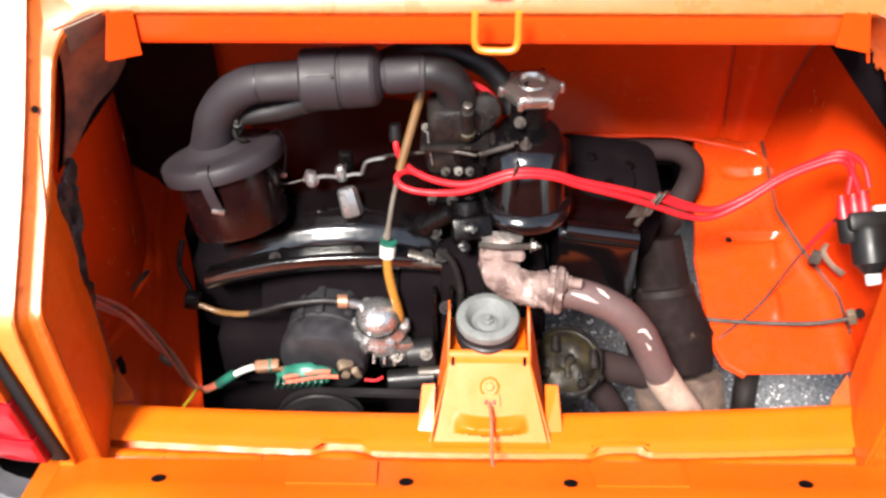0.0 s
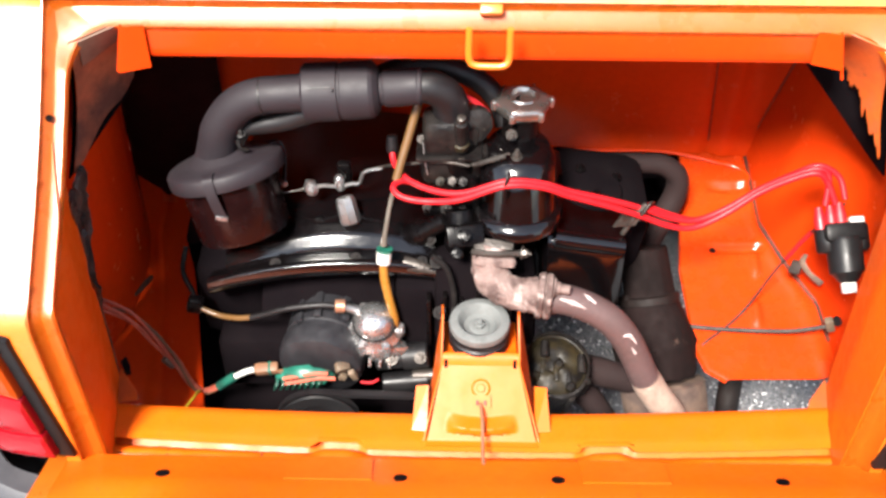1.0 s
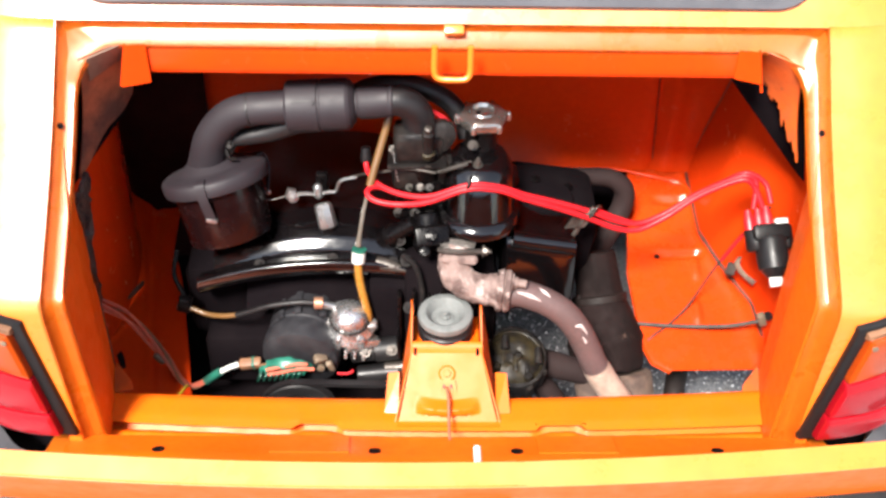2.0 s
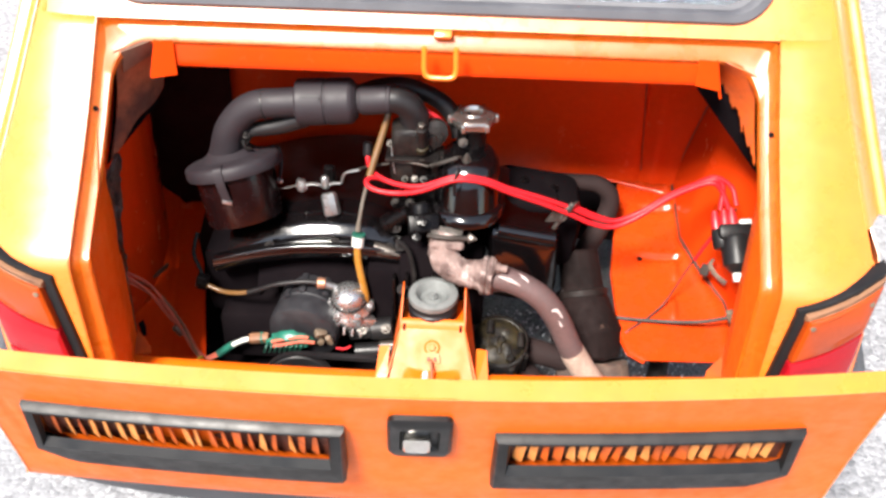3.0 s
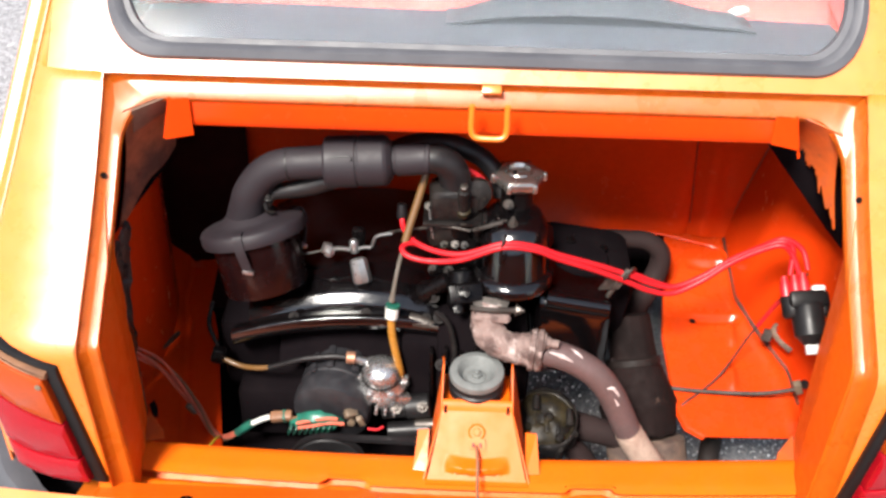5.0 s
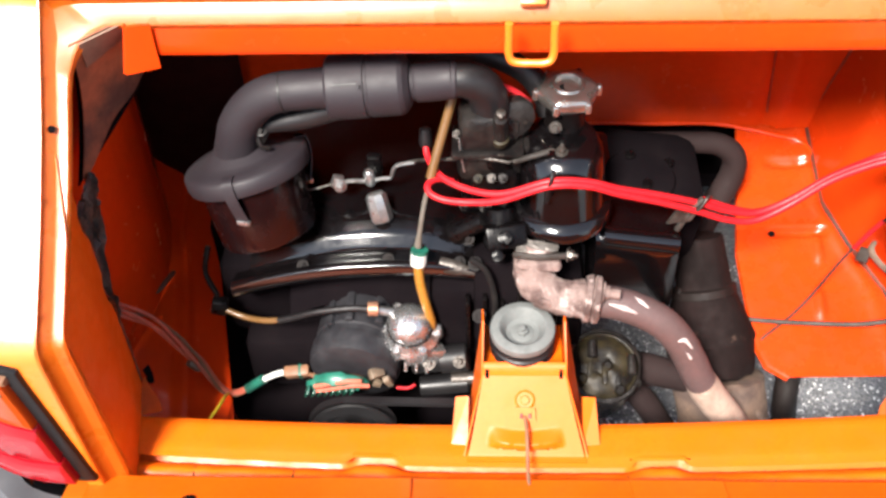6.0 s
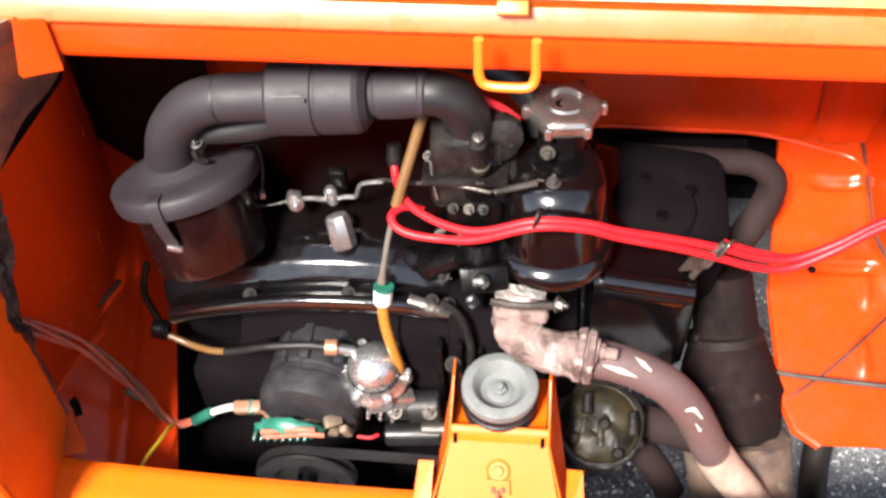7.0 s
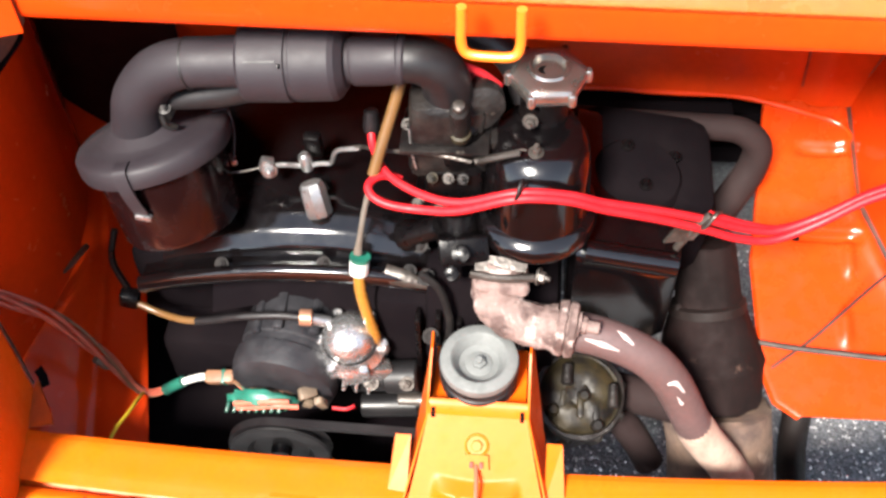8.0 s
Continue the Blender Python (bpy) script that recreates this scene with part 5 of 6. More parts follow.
for a, z in ((-1.58, 0.0), (0.45, 0.0)):
    b = B()
    u, w, d = frame_of(ax)
    o = (V(math.cos(a), math.sin(a), 0) - ax * V(math.cos(a), math.sin(a), 0).dot(ax)).normalized()
    pts = [fc + o * 0.066 + ax * 0.008, fc + o * 0.076 + ax * 0.0065, fc + o * 0.0812 + ax * 0.001, fc + o * 0.0805 - ax * 0.02, fc + o * 0.070 - ax * 0.052]
    tang = ax.cross(o)
    strip(b, [p - tang * 0.007 for p in spline(pts, 4)], [p + tang * 0.007 for p in spline(pts, 4)])
    part("spring_clip", b, duct, filt)
    b = B()
    box(b, fc + o * 0.069 - ax * 0.053, (0.016, 0.006, 0.006), rot(0, 10, math.degrees(a) + 90), 0.001)
    part("clip_hook", b, alu, filt)

# breather hose behind the carburettor
br = thing("breather_hose", "black rubber breather hose curving to the filler neck", "hose", (-0.05, 0.31, 0.66))
b = B()
tube(b, [(-0.14, 0.29, 0.70), (-0.097, 0.30, 0.714), (-0.05, 0.305, 0.716), (0.004, 0.302, 0.694), (0.032, 0.292, 0.664), (0.04, 0.28, 0.64)], 0.0145, 18, 8)
part("hose", b, duct_soft, br)
b = B()
tube(b, [(-0.02, 0.26, 0.70), (0.0, 0.265, 0.685), (0.015, 0.268, 0.668)], 0.004, 8, 4)
part("red_vacuum_pipe", b, redboot, br)

# ---- warm-air hose ----
hh = thing("heater_hose", "dusty grey-brown warm-air hose bent downward", "hose", (0.25, 0.42, 0.36))
hosemat = material("dusty_hose", (0.0135, 0.0078, 0.0078), 0.8, second=(0.019, 0.0115, 0.0112), patch=10, bump=0.3, spec=0.15)
b = B()
tube(b, [(0.07, 0.415, 0.485), (0.13, 0.418, 0.478), (0.195, 0.42, 0.474), (0.250, 0.42, 0.473), (0.289, 0.42, 0.470), (0.313, 0.418, 0.450), (0.314, 0.412, 0.420), (0.298, 0.398, 0.386), (0.276, 0.378, 0.350), (0.262, 0.36, 0.31)], [0.0150, 0.0150, 0.0150, 0.0152, 0.0158, 0.0170, 0.0180, 0.0190, 0.0195, 0.0190], 22, 6)
part("hose", b, hosemat, hh)

# ---- exhaust ----
ex = thing("exhaust_manifold", "scaly pinkish iron exhaust elbow and pipe", "exhaust", (0.1, 0.12, 0.3))
b = B()
tube(b, [(0.026, 0.165, 0.525), (0.022, 0.150, 0.507), (0.026, 0.138, 0.490), (0.044, 0.130, 0.478), (0.066, 0.127, 0.474), (0.086, 0.1255, 0.475)], [0.0235, 0.0245, 0.0235, 0.0225, 0.0225, 0.026], 30, 10)
box(b, (0.028, 0.152, 0.516), (0.050, 0.045, 0.012), rot(-25, 0, 0), 0.006)
tube(b, [(0.004, 0.140, 0.505), (0.010, 0.128, 0.500), (0.020, 0.124, 0.490)], [0.007, 0.010, 0.006], 10, 4)
box(b, (0.045, 0.112, 0.482), (0.035, 0.012, 0.012), rot(0, 20, 10), 0.005)
roughen(b, 0.0035, 0.014)
part("cast_elbow", b, pinkmetal, ex, "scaly cast iron elbow")
b = B()
ad = V(1, -0.12, -0.05).normalized()
loops = []
for h, r in ((0.0, 0.94), (0.002, 1.0), (0.008, 1.0), (0.010, 0.9), (0.011, 0.9), (0.013, 1.0), (0.018, 1.0), (0.020, 0.94)):
    a_, b_, d_ = frame_of(ad)
    upv = (V(0, -0.30, 0.95) - ad * V(0, -0.30, 0.95).dot(ad)).normalized()
    sv = ad.cross(upv)
    loops.append([V(0.084, 0.1255, 0.475) + ad * h + (upv * math.cos(t) * 0.037 + sv * math.sin(t) * (0.026 + 0.004 * abs(math.cos(t)))) * r for t in [2 * math.pi * i / 30 for i in range(30)]])
rings(b, loops)
roughen(b, 0.002, 0.012)
part("pipe_flange", b, pinkmetal, ex)
for sg in (1, -1):
    b = B()
    rod(b, V(0.090, 0.124, 0.475) + upv * sg * 0.027, V(0.125, 0.119, 0.473) + upv * sg * 0.027, 0.0065, seg=12)
    hexbolt(b, V(0.104, 0.122, 0.474) + upv * sg * 0.027, ad, 0.009, 0.009)
    part("flange_bolt", b, pinkmetal, ex)
b = B()
tube(b, [(0.098, 0.124, 0.474), (0.125, 0.122, 0.470), (0.155, 0.119, 0.459), (0.183, 0.115, 0.441), (0.205, 0.110, 0.415), (0.222, 0.105, 0.383), (0.236, 0.101, 0.352), (0.244, 0.0995, 0.337)], 0.0205, 26, 8)
part("down_pipe", b, pipemetal, ex, "brown rusty exhaust pipe with pale scratches")
b = B()
tube(b, [(0.240, 0.1005, 0.344), (0.247, 0.099, 0.331), (0.262, 0.097, 0.306), (0.285, 0.094, 0.272), (0.305, 0.092, 0.235)], [0.0208, 0.0215, 0.0215, 0.0215, 0.0215], 26, 6)
part("pipe_tail", b, pipewhite, ex, "heat-bleached end of the pipe")
for pts, r in (([(0.112, 0.104, 0.4895), (0.130, 0.103, 0.4835), (0.147, 0.103, 0.4735)], [0.001, 0.0038, 0.001]), ([(0.142, 0.1205, 0.4845), (0.152, 0.115, 0.480), (0.161, 0.110, 0.4755)], [0.0015, 0.0035, 0.0015]), ([(0.200, 0.093, 0.4325), (0.209, 0.0955, 0.4315), (0.219, 0.0935, 0.4185)], [0.0012, 0.003, 0.001]), ([(0.212, 0.088, 0.417), (0.218, 0.0865, 0.407)], [0.0006, 0.0022])):
    b = B()
    tube(b, pts, r, 8, 6)
    part("pale_scratch", b, scratch, ex)
mf = thing("silencer", "dark rusty silencer drum under the engine bay", "silencer", (0.27, 0.2, 0.14))
b = B()
MD = V(-0.14, 0.60, 0.78).normalized()
lathe(b, [(0.03, -0.005), (0.056, 0.0), (0.060, 0.006), (0.0585, 0.045), (0.0600, 0.050), (0.0585, 0.055), (0.0540, 0.085), (0.0480, 0.105), (0.0410, 0.115), (0.0370, 0.130), (0.0340, 0.19), (0.0320, 0.195)], (0.281, 0.186, 0.250), MD, 44)
roughen(b, 0.006, 0.040)
part("drum", b, drumrust, mf)
b = B()
lathe(b, [(0.040, -0.12), (0.058, -0.115), (0.0625, -0.105), (0.0615, -0.04), (0.0640, -0.012), (0.0640, -0.004), (0.057, 0.0)], (0.287, 0.183, 0.246), MD, 44)
roughen(b, 0.005, 0.03)
part("silencer_end", b, tanrust, mf, "flaking tan-rusted lower silencer shell")
b = B()
lathe(b, [(0.0400, 0.112), (0.0450, 0.114), (0.0450, 0.124), (0.0400, 0.126)], (0.281, 0.186, 0.250), MD, 40)
box(b, (0.232, 0.245, 0.350), (0.020, 0.010, 0.018), rot(20, 20), 0.003)
part("silencer_clamp", b, rustdark, mf, "dark rusty silencer clamp band")
b = B()
tube(b, [(0.43, 0.30, 0.16), (0.416, 0.24, 0.105), (0.405, 0.165, 0.10), (0.398, 0.05, 0.12)], 0.0185, 18, 6)
part("tail_pipe", b, rustdark, mf, "dark rusty tail pipe")
b = B()
tube(b, [(0.14, 0.175, 0.290), (0.19, 0.172, 0.275), (0.245, 0.165, 0.262)], [0.020, 0.022, 0.020], 18, 4)
tube(b, [(0.150, 0.165, 0.262), (0.185, 0.155, 0.225), (0.215, 0.135, 0.180)], 0.0185, 18, 4)
part("link_pipe", b, hosemat, mf)

# ---- oil centrifuge housing ----
oc = thing("oil_filter_housing", "round oily brass-coloured housing with cast bosses", "oil filter", (0.12, 0.15, 0.2))
b = B()
od = V(0.08, -0.38, 0.92).normalized()
oc0 = V(0.1195, 0.137, 0.328)
oa, ob_, od = frame_of(od)
up_ = (V(0, 0.92, 0.38) - od * V(0, 0.92, 0.38).dot(od)).normalized()
rt_ = od.cross(up_) * -1
lathe(b, [(0.046, -0.12), (0.050, -0.10), (0.0475, -0.055), (0.0505, -0.045), (0.0520, -0.004), (0.0505, 0.0), (0.0465, 0.0005), (0.0460, -0.006)], oc0, od, 40)
roughen(b, 0.003, 0.02)
part("housing", b, oilycast, oc, "black oily cast housing")
for i in range(9):
    t = 2 * math.pi * (i + 0.3) / 9
    b = B()
    lathe(b, [(0.007, -0.06), (0.0065, -0.012), (0.003, -0.008)], oc0 + (oa * math.cos(t) + ob_ * math.sin(t)) * 0.050, od, 8)
    part("cast_rib", b, oilycast, oc)
b = B()
lathe(b, [(0.0465, -0.010), (0.0455, -0.003), (0.0430, -0.005), (0.0380, -0.0015), (0.0300, 0.0025), (0.0180, 0.004), (0.0120, 0.002), (0.0060, 0.003)], oc0, od, 36)
roughen(b, 0.003, 0.014)
part("cover", b, brassy, oc, "olive oily cover plate")
for x, y, l, w_, h in ((0.0, -0.012, 0.030, 0.007, 0.006), (-0.020, -0.006, 0.020, 0.006, 0.005), (0.018, -0.022, 0.022, 0.006, 0.005)):
    m = Matrix((rt_, up_, od)).transposed()
    b = B()
    box(b, oc0 + rt_ * x + up_ * y + od * 0.003, (w_, l, h), m, 0.0025)
    roughen(b, 0.002, 0.014)
    part("cover_rib", b, brassy, oc)
for x, y0, y1, r in ((-0.016, 0.008, 0.033, 0.0070), (0.036, -0.014, 0.014, 0.0065)):
    b = B()
    rod(b, oc0 + rt_ * x + up_ * y0 + od * 0.006, oc0 + rt_ * x + up_ * y1 + od * 0.006, r, r * 0.85, seg=14, bevel=0.3)
    part("cast_boss", b, oilycast, oc)
for x, y in ((0.004, -0.002), (-0.030, -0.020), (0.020, -0.034)):
    b = B()
    lathe(b, [(0.0075, -0.004), (0.0070, 0.004), (0.0045, 0.0065)], oc0 + rt_ * x + up_ * y + od * 0.002, od, 12)
    part("cover_bolt", b, brassy, oc)

# ---- alternator ----
alt = thing("alternator", "dark cast alternator with green windings and a pulley", "alternator", (-0.205, 0.14, 0.24))
b = B()
axd = V(-0.13, -1, -0.12).normalized()
c0 = V(-0.200, 0.210, 0.352)
lathe(b, [(0.042, 0), (0.055, 0.006), (0.059, 0.014), (0.059, 0.055), (0.0565, 0.057), (0.0565, 0.066), (0.0605, 0.068), (0.0610, 0.084), (0.0580, 0.096), (0.046, 0.103), (0.02, 0.105)], c0, axd, 40)
part("casing", b, altmetal, alt)
for t in (62, 100, 128):
    b = B()
    t = radians(t)
    box(b, c0 + axd * 0.035 + V(math.cos(t) * 0.059, 0, math.sin(t) * 0.059), (0.012, 0.055, 0.008), rot(0, 90 - math.degrees(t)), 0.003)
    part("casing_lug", b, altmetal, alt)
def part_up(name, bm, mat, parent, label=""):
    """A winding part, lifted to its seat in the casing's end."""
    bmesh.ops.translate(bm, verts=bm.verts, vec=V(0.002, -0.010, 0.016))
    return part(name, bm, mat, parent, label)


b = B()
tube(b, [(-0.275, 0.112, 0.314), (-0.262, 0.108, 0.320), (-0.245, 0.106, 0.318), (-0.228, 0.104, 0.326), (-0.212, 0.104, 0.322), (-0.20, 0.105, 0.330)], [0.004, 0.010, 0.008, 0.011, 0.008, 0.004], 10, 4, 0.7)
tube(b, [(-0.262, 0.105, 0.332), (-0.235, 0.098, 0.342), (-0.205, 0.100, 0.338), (-0.192, 0.104, 0.328)], [0.006, 0.009, 0.007, 0.003], 8, 4, 0.6)
roughen(b, 0.003, 0.010)
windings = part_up("winding", b, green, alt, "green varnished windings")
for i in range(8):
    b = B()
    box(b, (-0.274 + 0.0085 * i, 0.101, 0.312 + 0.0008 * i), (0.0032, 0.012, 0.026), rot(25, 18, 0), 0.001)
    part_up("winding_fin", b, darkgreen, windings)
for k in range(2):
    b = B()
    tube(b, [(-0.262, 0.096, 0.330 - 0.010 * k), (-0.240, 0.094, 0.338 - 0.011 * k), (-0.215, 0.093, 0.345 - 0.010 * k), (-0.200 + 0.01 * k, 0.095, 0.343 - 0.010 * k)], 0.0028, 8, 5)
    part_up("orange_tail", b, brownwire, windings)
b = B()
box(b, (-0.181, 0.108, 0.343), (0.020, 0.014, 0.012), rot(20, 15, 30), 0.002)
box(b, (-0.166, 0.102, 0.334), (0.009, 0.010, 0.018), rot(10, -20, 10), 0.002)
box(b, (-0.180, 0.103, 0.329), (0.010, 0.008, 0.010), rot(0, 25, 0), 0.002)
roughen(b, 0.002, 0.008)
part_up("regulator_plug", b, cream, alt, "cream plastic regulator plug")
b = B()
pc, pax = V(-0.214, 0.083, 0.275), V(0.03, -1, 0.02).normalized()
lathe(b, [(0.015, 0), (0.053, 0.002), (0.0575, 0.004), (0.050, 0.010), (0.0575, 0.017), (0.055, 0.019), (0.038, 0.018), (0.032, 0.012), (0.012, 0.012), (0.011, 0.022)], pc, pax, 40)
part("pulley", b, trim, alt)
b = B()
loop = []
for i in range(31):
    t = radians(90 + 180 * i / 30)
    loop.append(pc + pax * 0.010 + V(math.cos(t) * 0.0565, 0, math.sin(t) * 0.0565))
for i in range(31):
    t = radians(-90 + 180 * i / 30)
    loop.append(V(0.03, 0.075, 0.268) + V(math.cos(t) * 0.056, 0, math.sin(t) * 0.056))
loop = [Vector(p) for p in resample([(p.x, p.y, p.z) for p in loop], 120)]
mid = sum(loop, V(0, 0, 0)) / len(loop)
secs = []
for i, p in enumerate(loop):
    o = V(p.x - mid.x, 0, p.z - mid.z)
    t = (loop[(i + 1) % 120] - loop[i - 1]).normalized()
    nrm = V(t.z, 0, -t.x)
    if nrm.dot(o) < 0:
        nrm = -nrm
    secs.append([p + V(0, -0.005, 0) + nrm * 0.004, p + V(0, 0.005, 0) + nrm * 0.004, p + V(0, 0.004, 0) - nrm * 0.003, p + V(0, -0.004, 0) - nrm * 0.003])
secs.append(secs[0])
rings(b, secs, cap=False)
part("drive_belt", b, duct_soft, alt, "black rubber drive belt")
b = B()
rod(b, (-0.135, 0.135, 0.335), (-0.060, 0.135, 0.348), 0.016, seg=22)
rod(b, (-0.098, 0.135, 0.341), (-0.060, 0.135, 0.348), 0.019, seg=22)
rod(b, (-0.125, 0.118, 0.305), (-0.06, 0.12, 0.312), 0.014, seg=20)
part("adjusting_sleeve", b, trim, alt)
b = B()
rod(b, (-0.083, 0.12, 0.318), (-0.050, 0.12, 0.322), 0.009, seg=14)
part("adjuster_bolt", b, castgrey, alt)
for p in ((-0.112, 0.120, 0.352), (-0.072, 0.118, 0.358)):
    b = B()
    hexbolt(b, p, (0, -0.7, 0.7), 0.0055, 0.006)
    part("clamp_bolt", b, castgrey, alt)

# ---- fuel pump ----
fp = thing("fuel_pump", "bright die-cast fuel pump with a domed top", "fuel pump", (-0.137, 0.155, 0.33))
pu = V(0.02, -0.25, 1).normalized()
pb = V(-0.136, 0.150, 0.384)
b = B()
lathe(b, [(0.016, -0.056), (0.025, -0.048), (0.028, -0.032), (0.034, -0.020), (0.0385, -0.012), (0.0385, -0.002), (0.034, 0.002), (0.031, 0.012)], pb, pu, 30)
for i in range(6):
    t = 2 * math.pi * i / 6
    lathe(b, [(0.0065, -0.016), (0.0065, 0.004), (0.0045, 0.007)], pb + V(math.cos(t), math.sin(t), math.sin(t) * 0.25) * 0.036, pu, 10)
box(b, pb + V(0.016, -0.016, -0.024), (0.055, 0.034, 0.018), rot(-14, 12, 20), 0.004)
box(b, pb + V(-0.012, -0.024, -0.016), (0.030, 0.018, 0.016), rot(-30, -12, -20), 0.003)
for k in range(4):
    box(b, pb + V(-0.020 + 0.014 * k, -0.030, -0.030 - 0.002 * k), (0.004, 0.010, 0.020), rot(-30, 4 * k, 0), 0.0012)
roughen(b, 0.0010, 0.006)
part("pump_body", b, diecast, fp)
b = B()
lathe(b, [(0.0285, 0), (0.0285, 0.008), (0.0255, 0.017), (0.0175, 0.0235), (0.0070, 0.0262)], pb + pu * 0.011, pu, 34)
part("pump_dome", b, diecast, fp, "chromed pump dome")
b = B()
lathe(b, [(0.0300, 0), (0.0308, 0.002), (0.0300, 0.004)], pb + pu * 0.010, pu, 34)
part("dome_ring", b, oilycast, fp)
b = B()
rod(b, (-0.158, 0.160, 0.408), (-0.180, 0.156, 0.418), 0.0065, seg=12)
part("pump_union", b, alu, fp)
b = B()
rod(b, (-0.118, 0.150, 0.384), (-0.106, 0.149, 0.382), 0.0065, seg=12)
part("pump_union", b, alu, fp)
b = B()
rod(b, (-0.176, 0.156, 0.4195), (-0.190, 0.155, 0.4205), 0.0095, seg=16)
part("hose_clamp", b, copper, fp)
b = B()
hexbolt(b, (-0.106, 0.149, 0.380), (0.8, -0.5, 0.3), 0.008, 0.008)
part("union_nut", b, diecast, fp)

# ---- fuel hoses ----
fh = thing("fuel_hose", "amber fuel hose with a white inline connector", "fuel hose", (-0.12, 0.17, 0.38))
b = B()
tube(b, [(-0.074, 0.245, 0.700), (-0.082, 0.235, 0.672), (-0.094, 0.217, 0.635), (-0.103, 0.202, 0.606)], 0.0058, 12, 6)
part("upper_hose", b, oldhose, fh)
b = B()
tube(b, [(-0.103, 0.202, 0.606), (-0.112, 0.19, 0.57), (-0.118, 0.178, 0.537), (-0.121, 0.173, 0.518)], [0.0034, 0.0030, 0.0032, 0.0050], 12, 6)
part("clear_pipe", b, clearhose, fh)
b = B()
lathe(b, [(0.007, 0), (0.010, 0.001), (0.0105, 0.018), (0.007, 0.020)], (-0.1215, 0.168, 0.490), (0.1, 0.25, 1), 16)
part("connector", b, white, fh, "white plastic inline connector")
b = B()
lathe(b, [(0.0108, 0), (0.0108, 0.004)], (-0.1195, 0.1725, 0.508), (0.1, 0.25, 1), 16)
part("green_collar", b, green, fh)
b = B()
tube(b, [(-0.1215, 0.167, 0.488), (-0.120, 0.160, 0.465), (-0.114, 0.152, 0.435), (-0.108, 0.149, 0.405), (-0.108, 0.149, 0.384)], 0.0062, 12, 6)
part("lower_hose", b, amberhose, fh)
fl = thing("fuel_supply_pipe", "dusty brown fuel pipe running to the pump", "pipe", (-0.3, 0.19, 0.34))
b = B()
tube(b, [(-0.190, 0.155, 0.4205), (-0.213, 0.155, 0.4215), (-0.257, 0.156, 0.4130), (-0.288, 0.160, 0.398), (-0.312, 0.164, 0.386)], 0.0046, 10, 6)
part("dark_pipe", b, duct_soft, fl)
b = B()
tube(b, [(-0.310, 0.164, 0.387), (-0.332, 0.170, 0.379), (-0.362, 0.182, 0.372), (-0.392, 0.190, 0.380)], 0.0042, 10, 6)
part("copper_pipe", b, oldhose, fl)
b = B()
box(b, (-0.396, 0.192, 0.384), (0.022, 0.016, 0.030), rot(10, 15), 0.004)
tube(b, [(-0.396, 0.195, 0.40), (-0.41, 0.21, 0.43), (-0.405, 0.23, 0.46)], 0.004, 8, 4)
part("pipe_clip", b, black, fl)

# ---- engine mount on the sill ----
tower = thing("engine_mount_bracket", "orange pressed bracket bolted to the sill", "bracket", (0.01, 0.04, 0.345))
b = B()


def face(u, v):
    w0, w1 = -0.040 - 0.020 * (1 - v), 0.060 + 0.026 * (1 - v)
    x = w0 + (w1 - w0) * u
    y = -0.031 + 0.079 * v ** 1.05
    z = 0.3535 + 0.067 * max(0.0, (v - 0.10) / 0.90) ** 1.05
    arc = 0.40 + 0.5 * (u - 0.5) ** 2
    lip = (v - (arc - 0.22)) / 0.22
    bulge = 0.013 * max(0.0, 1 - (abs(u - 0.5) / 0.34) ** 4) * max(0.0, 1 - abs(lip - 0.35) / 0.65) if 0 < lip < 1 else 0.0
    return V(x, y - bulge * 0.7, z + bulge * 0.7)


sheet(b, face, 48, 60, 0.002)
part("front_face", b, bracket_paint, tower, angle=60)
for x0, x1, sg in ((-0.040, -0.062, -1), (0.060, 0.086, 1)):
    b = B()
    pts = [V(x1, -0.024, 0.353), V(x0, 0.048, 0.420), V(x0, 0.052, 0.430), V(x0 - 0.001 * sg, 0.100, 0.462), V(x0, 0.125, 0.455), V(x0, 0.13, 0.33), V(x1, 0.03, 0.33)]
    plate(b, pts if sg > 0 else pts[::-1], 0.002)
    part("side_plate", b, bracket_paint, tower)
    b = B()
    pts = [V(x1 - 0.003 * sg, -0.008, 0.3535), V(x1 - 0.004 * sg, 0.038, 0.392), V(x1 + 0.012 * sg, 0.040, 0.388), V(x1 + 0.017 * sg, -0.006, 0.3535)]
    plate(b, pts if sg < 0 else pts[::-1], 0.0025)
    part("foot_ear", b, bracket_paint, tower)
b = B()
sheet(b, lambda u, v: V(-0.040 + 0.10 * u, 0.048 + 0.012 * v, 0.420 + 0.012 * math.sin(v * 3.14 / 2)), 10, 4, 0.002)
sheet(b, lambda u, v: V(-0.038 + 0.096 * u, 0.060 + 0.075 * v, 0.425 - 0.012 * min(1, v * 4)), 10, 6, 0.002)
part("seat_plate", b, bracket_paint, tower)
for x in (-0.035, 0.055):
    b = B()
    box(b, (x, 0.0505, 0.4215), (0.005, 0.004, 0.012), rot(-40), 0.001)
    part("slot", b, void, tower)
fn = V(0, -0.64, 0.77)
p = face(0.5, 0.74)
b = B()
lathe(b, [(0.0125, -0.001), (0.0125, 0.002), (0.0108, 0.003), (0.0098, 0.0016), (0.0070, 0.0016)], p, fn, 26)
lathe(b, [(0.0062, 0), (0.0062, 0.0045), (0.0052, 0.0052)], p, fn, 6, 0.3)
part("strap_bolt", b, bracket_paint, tower)
b = B()
q0, q1 = face(0.5, 0.66), face(0.5, 0.52)
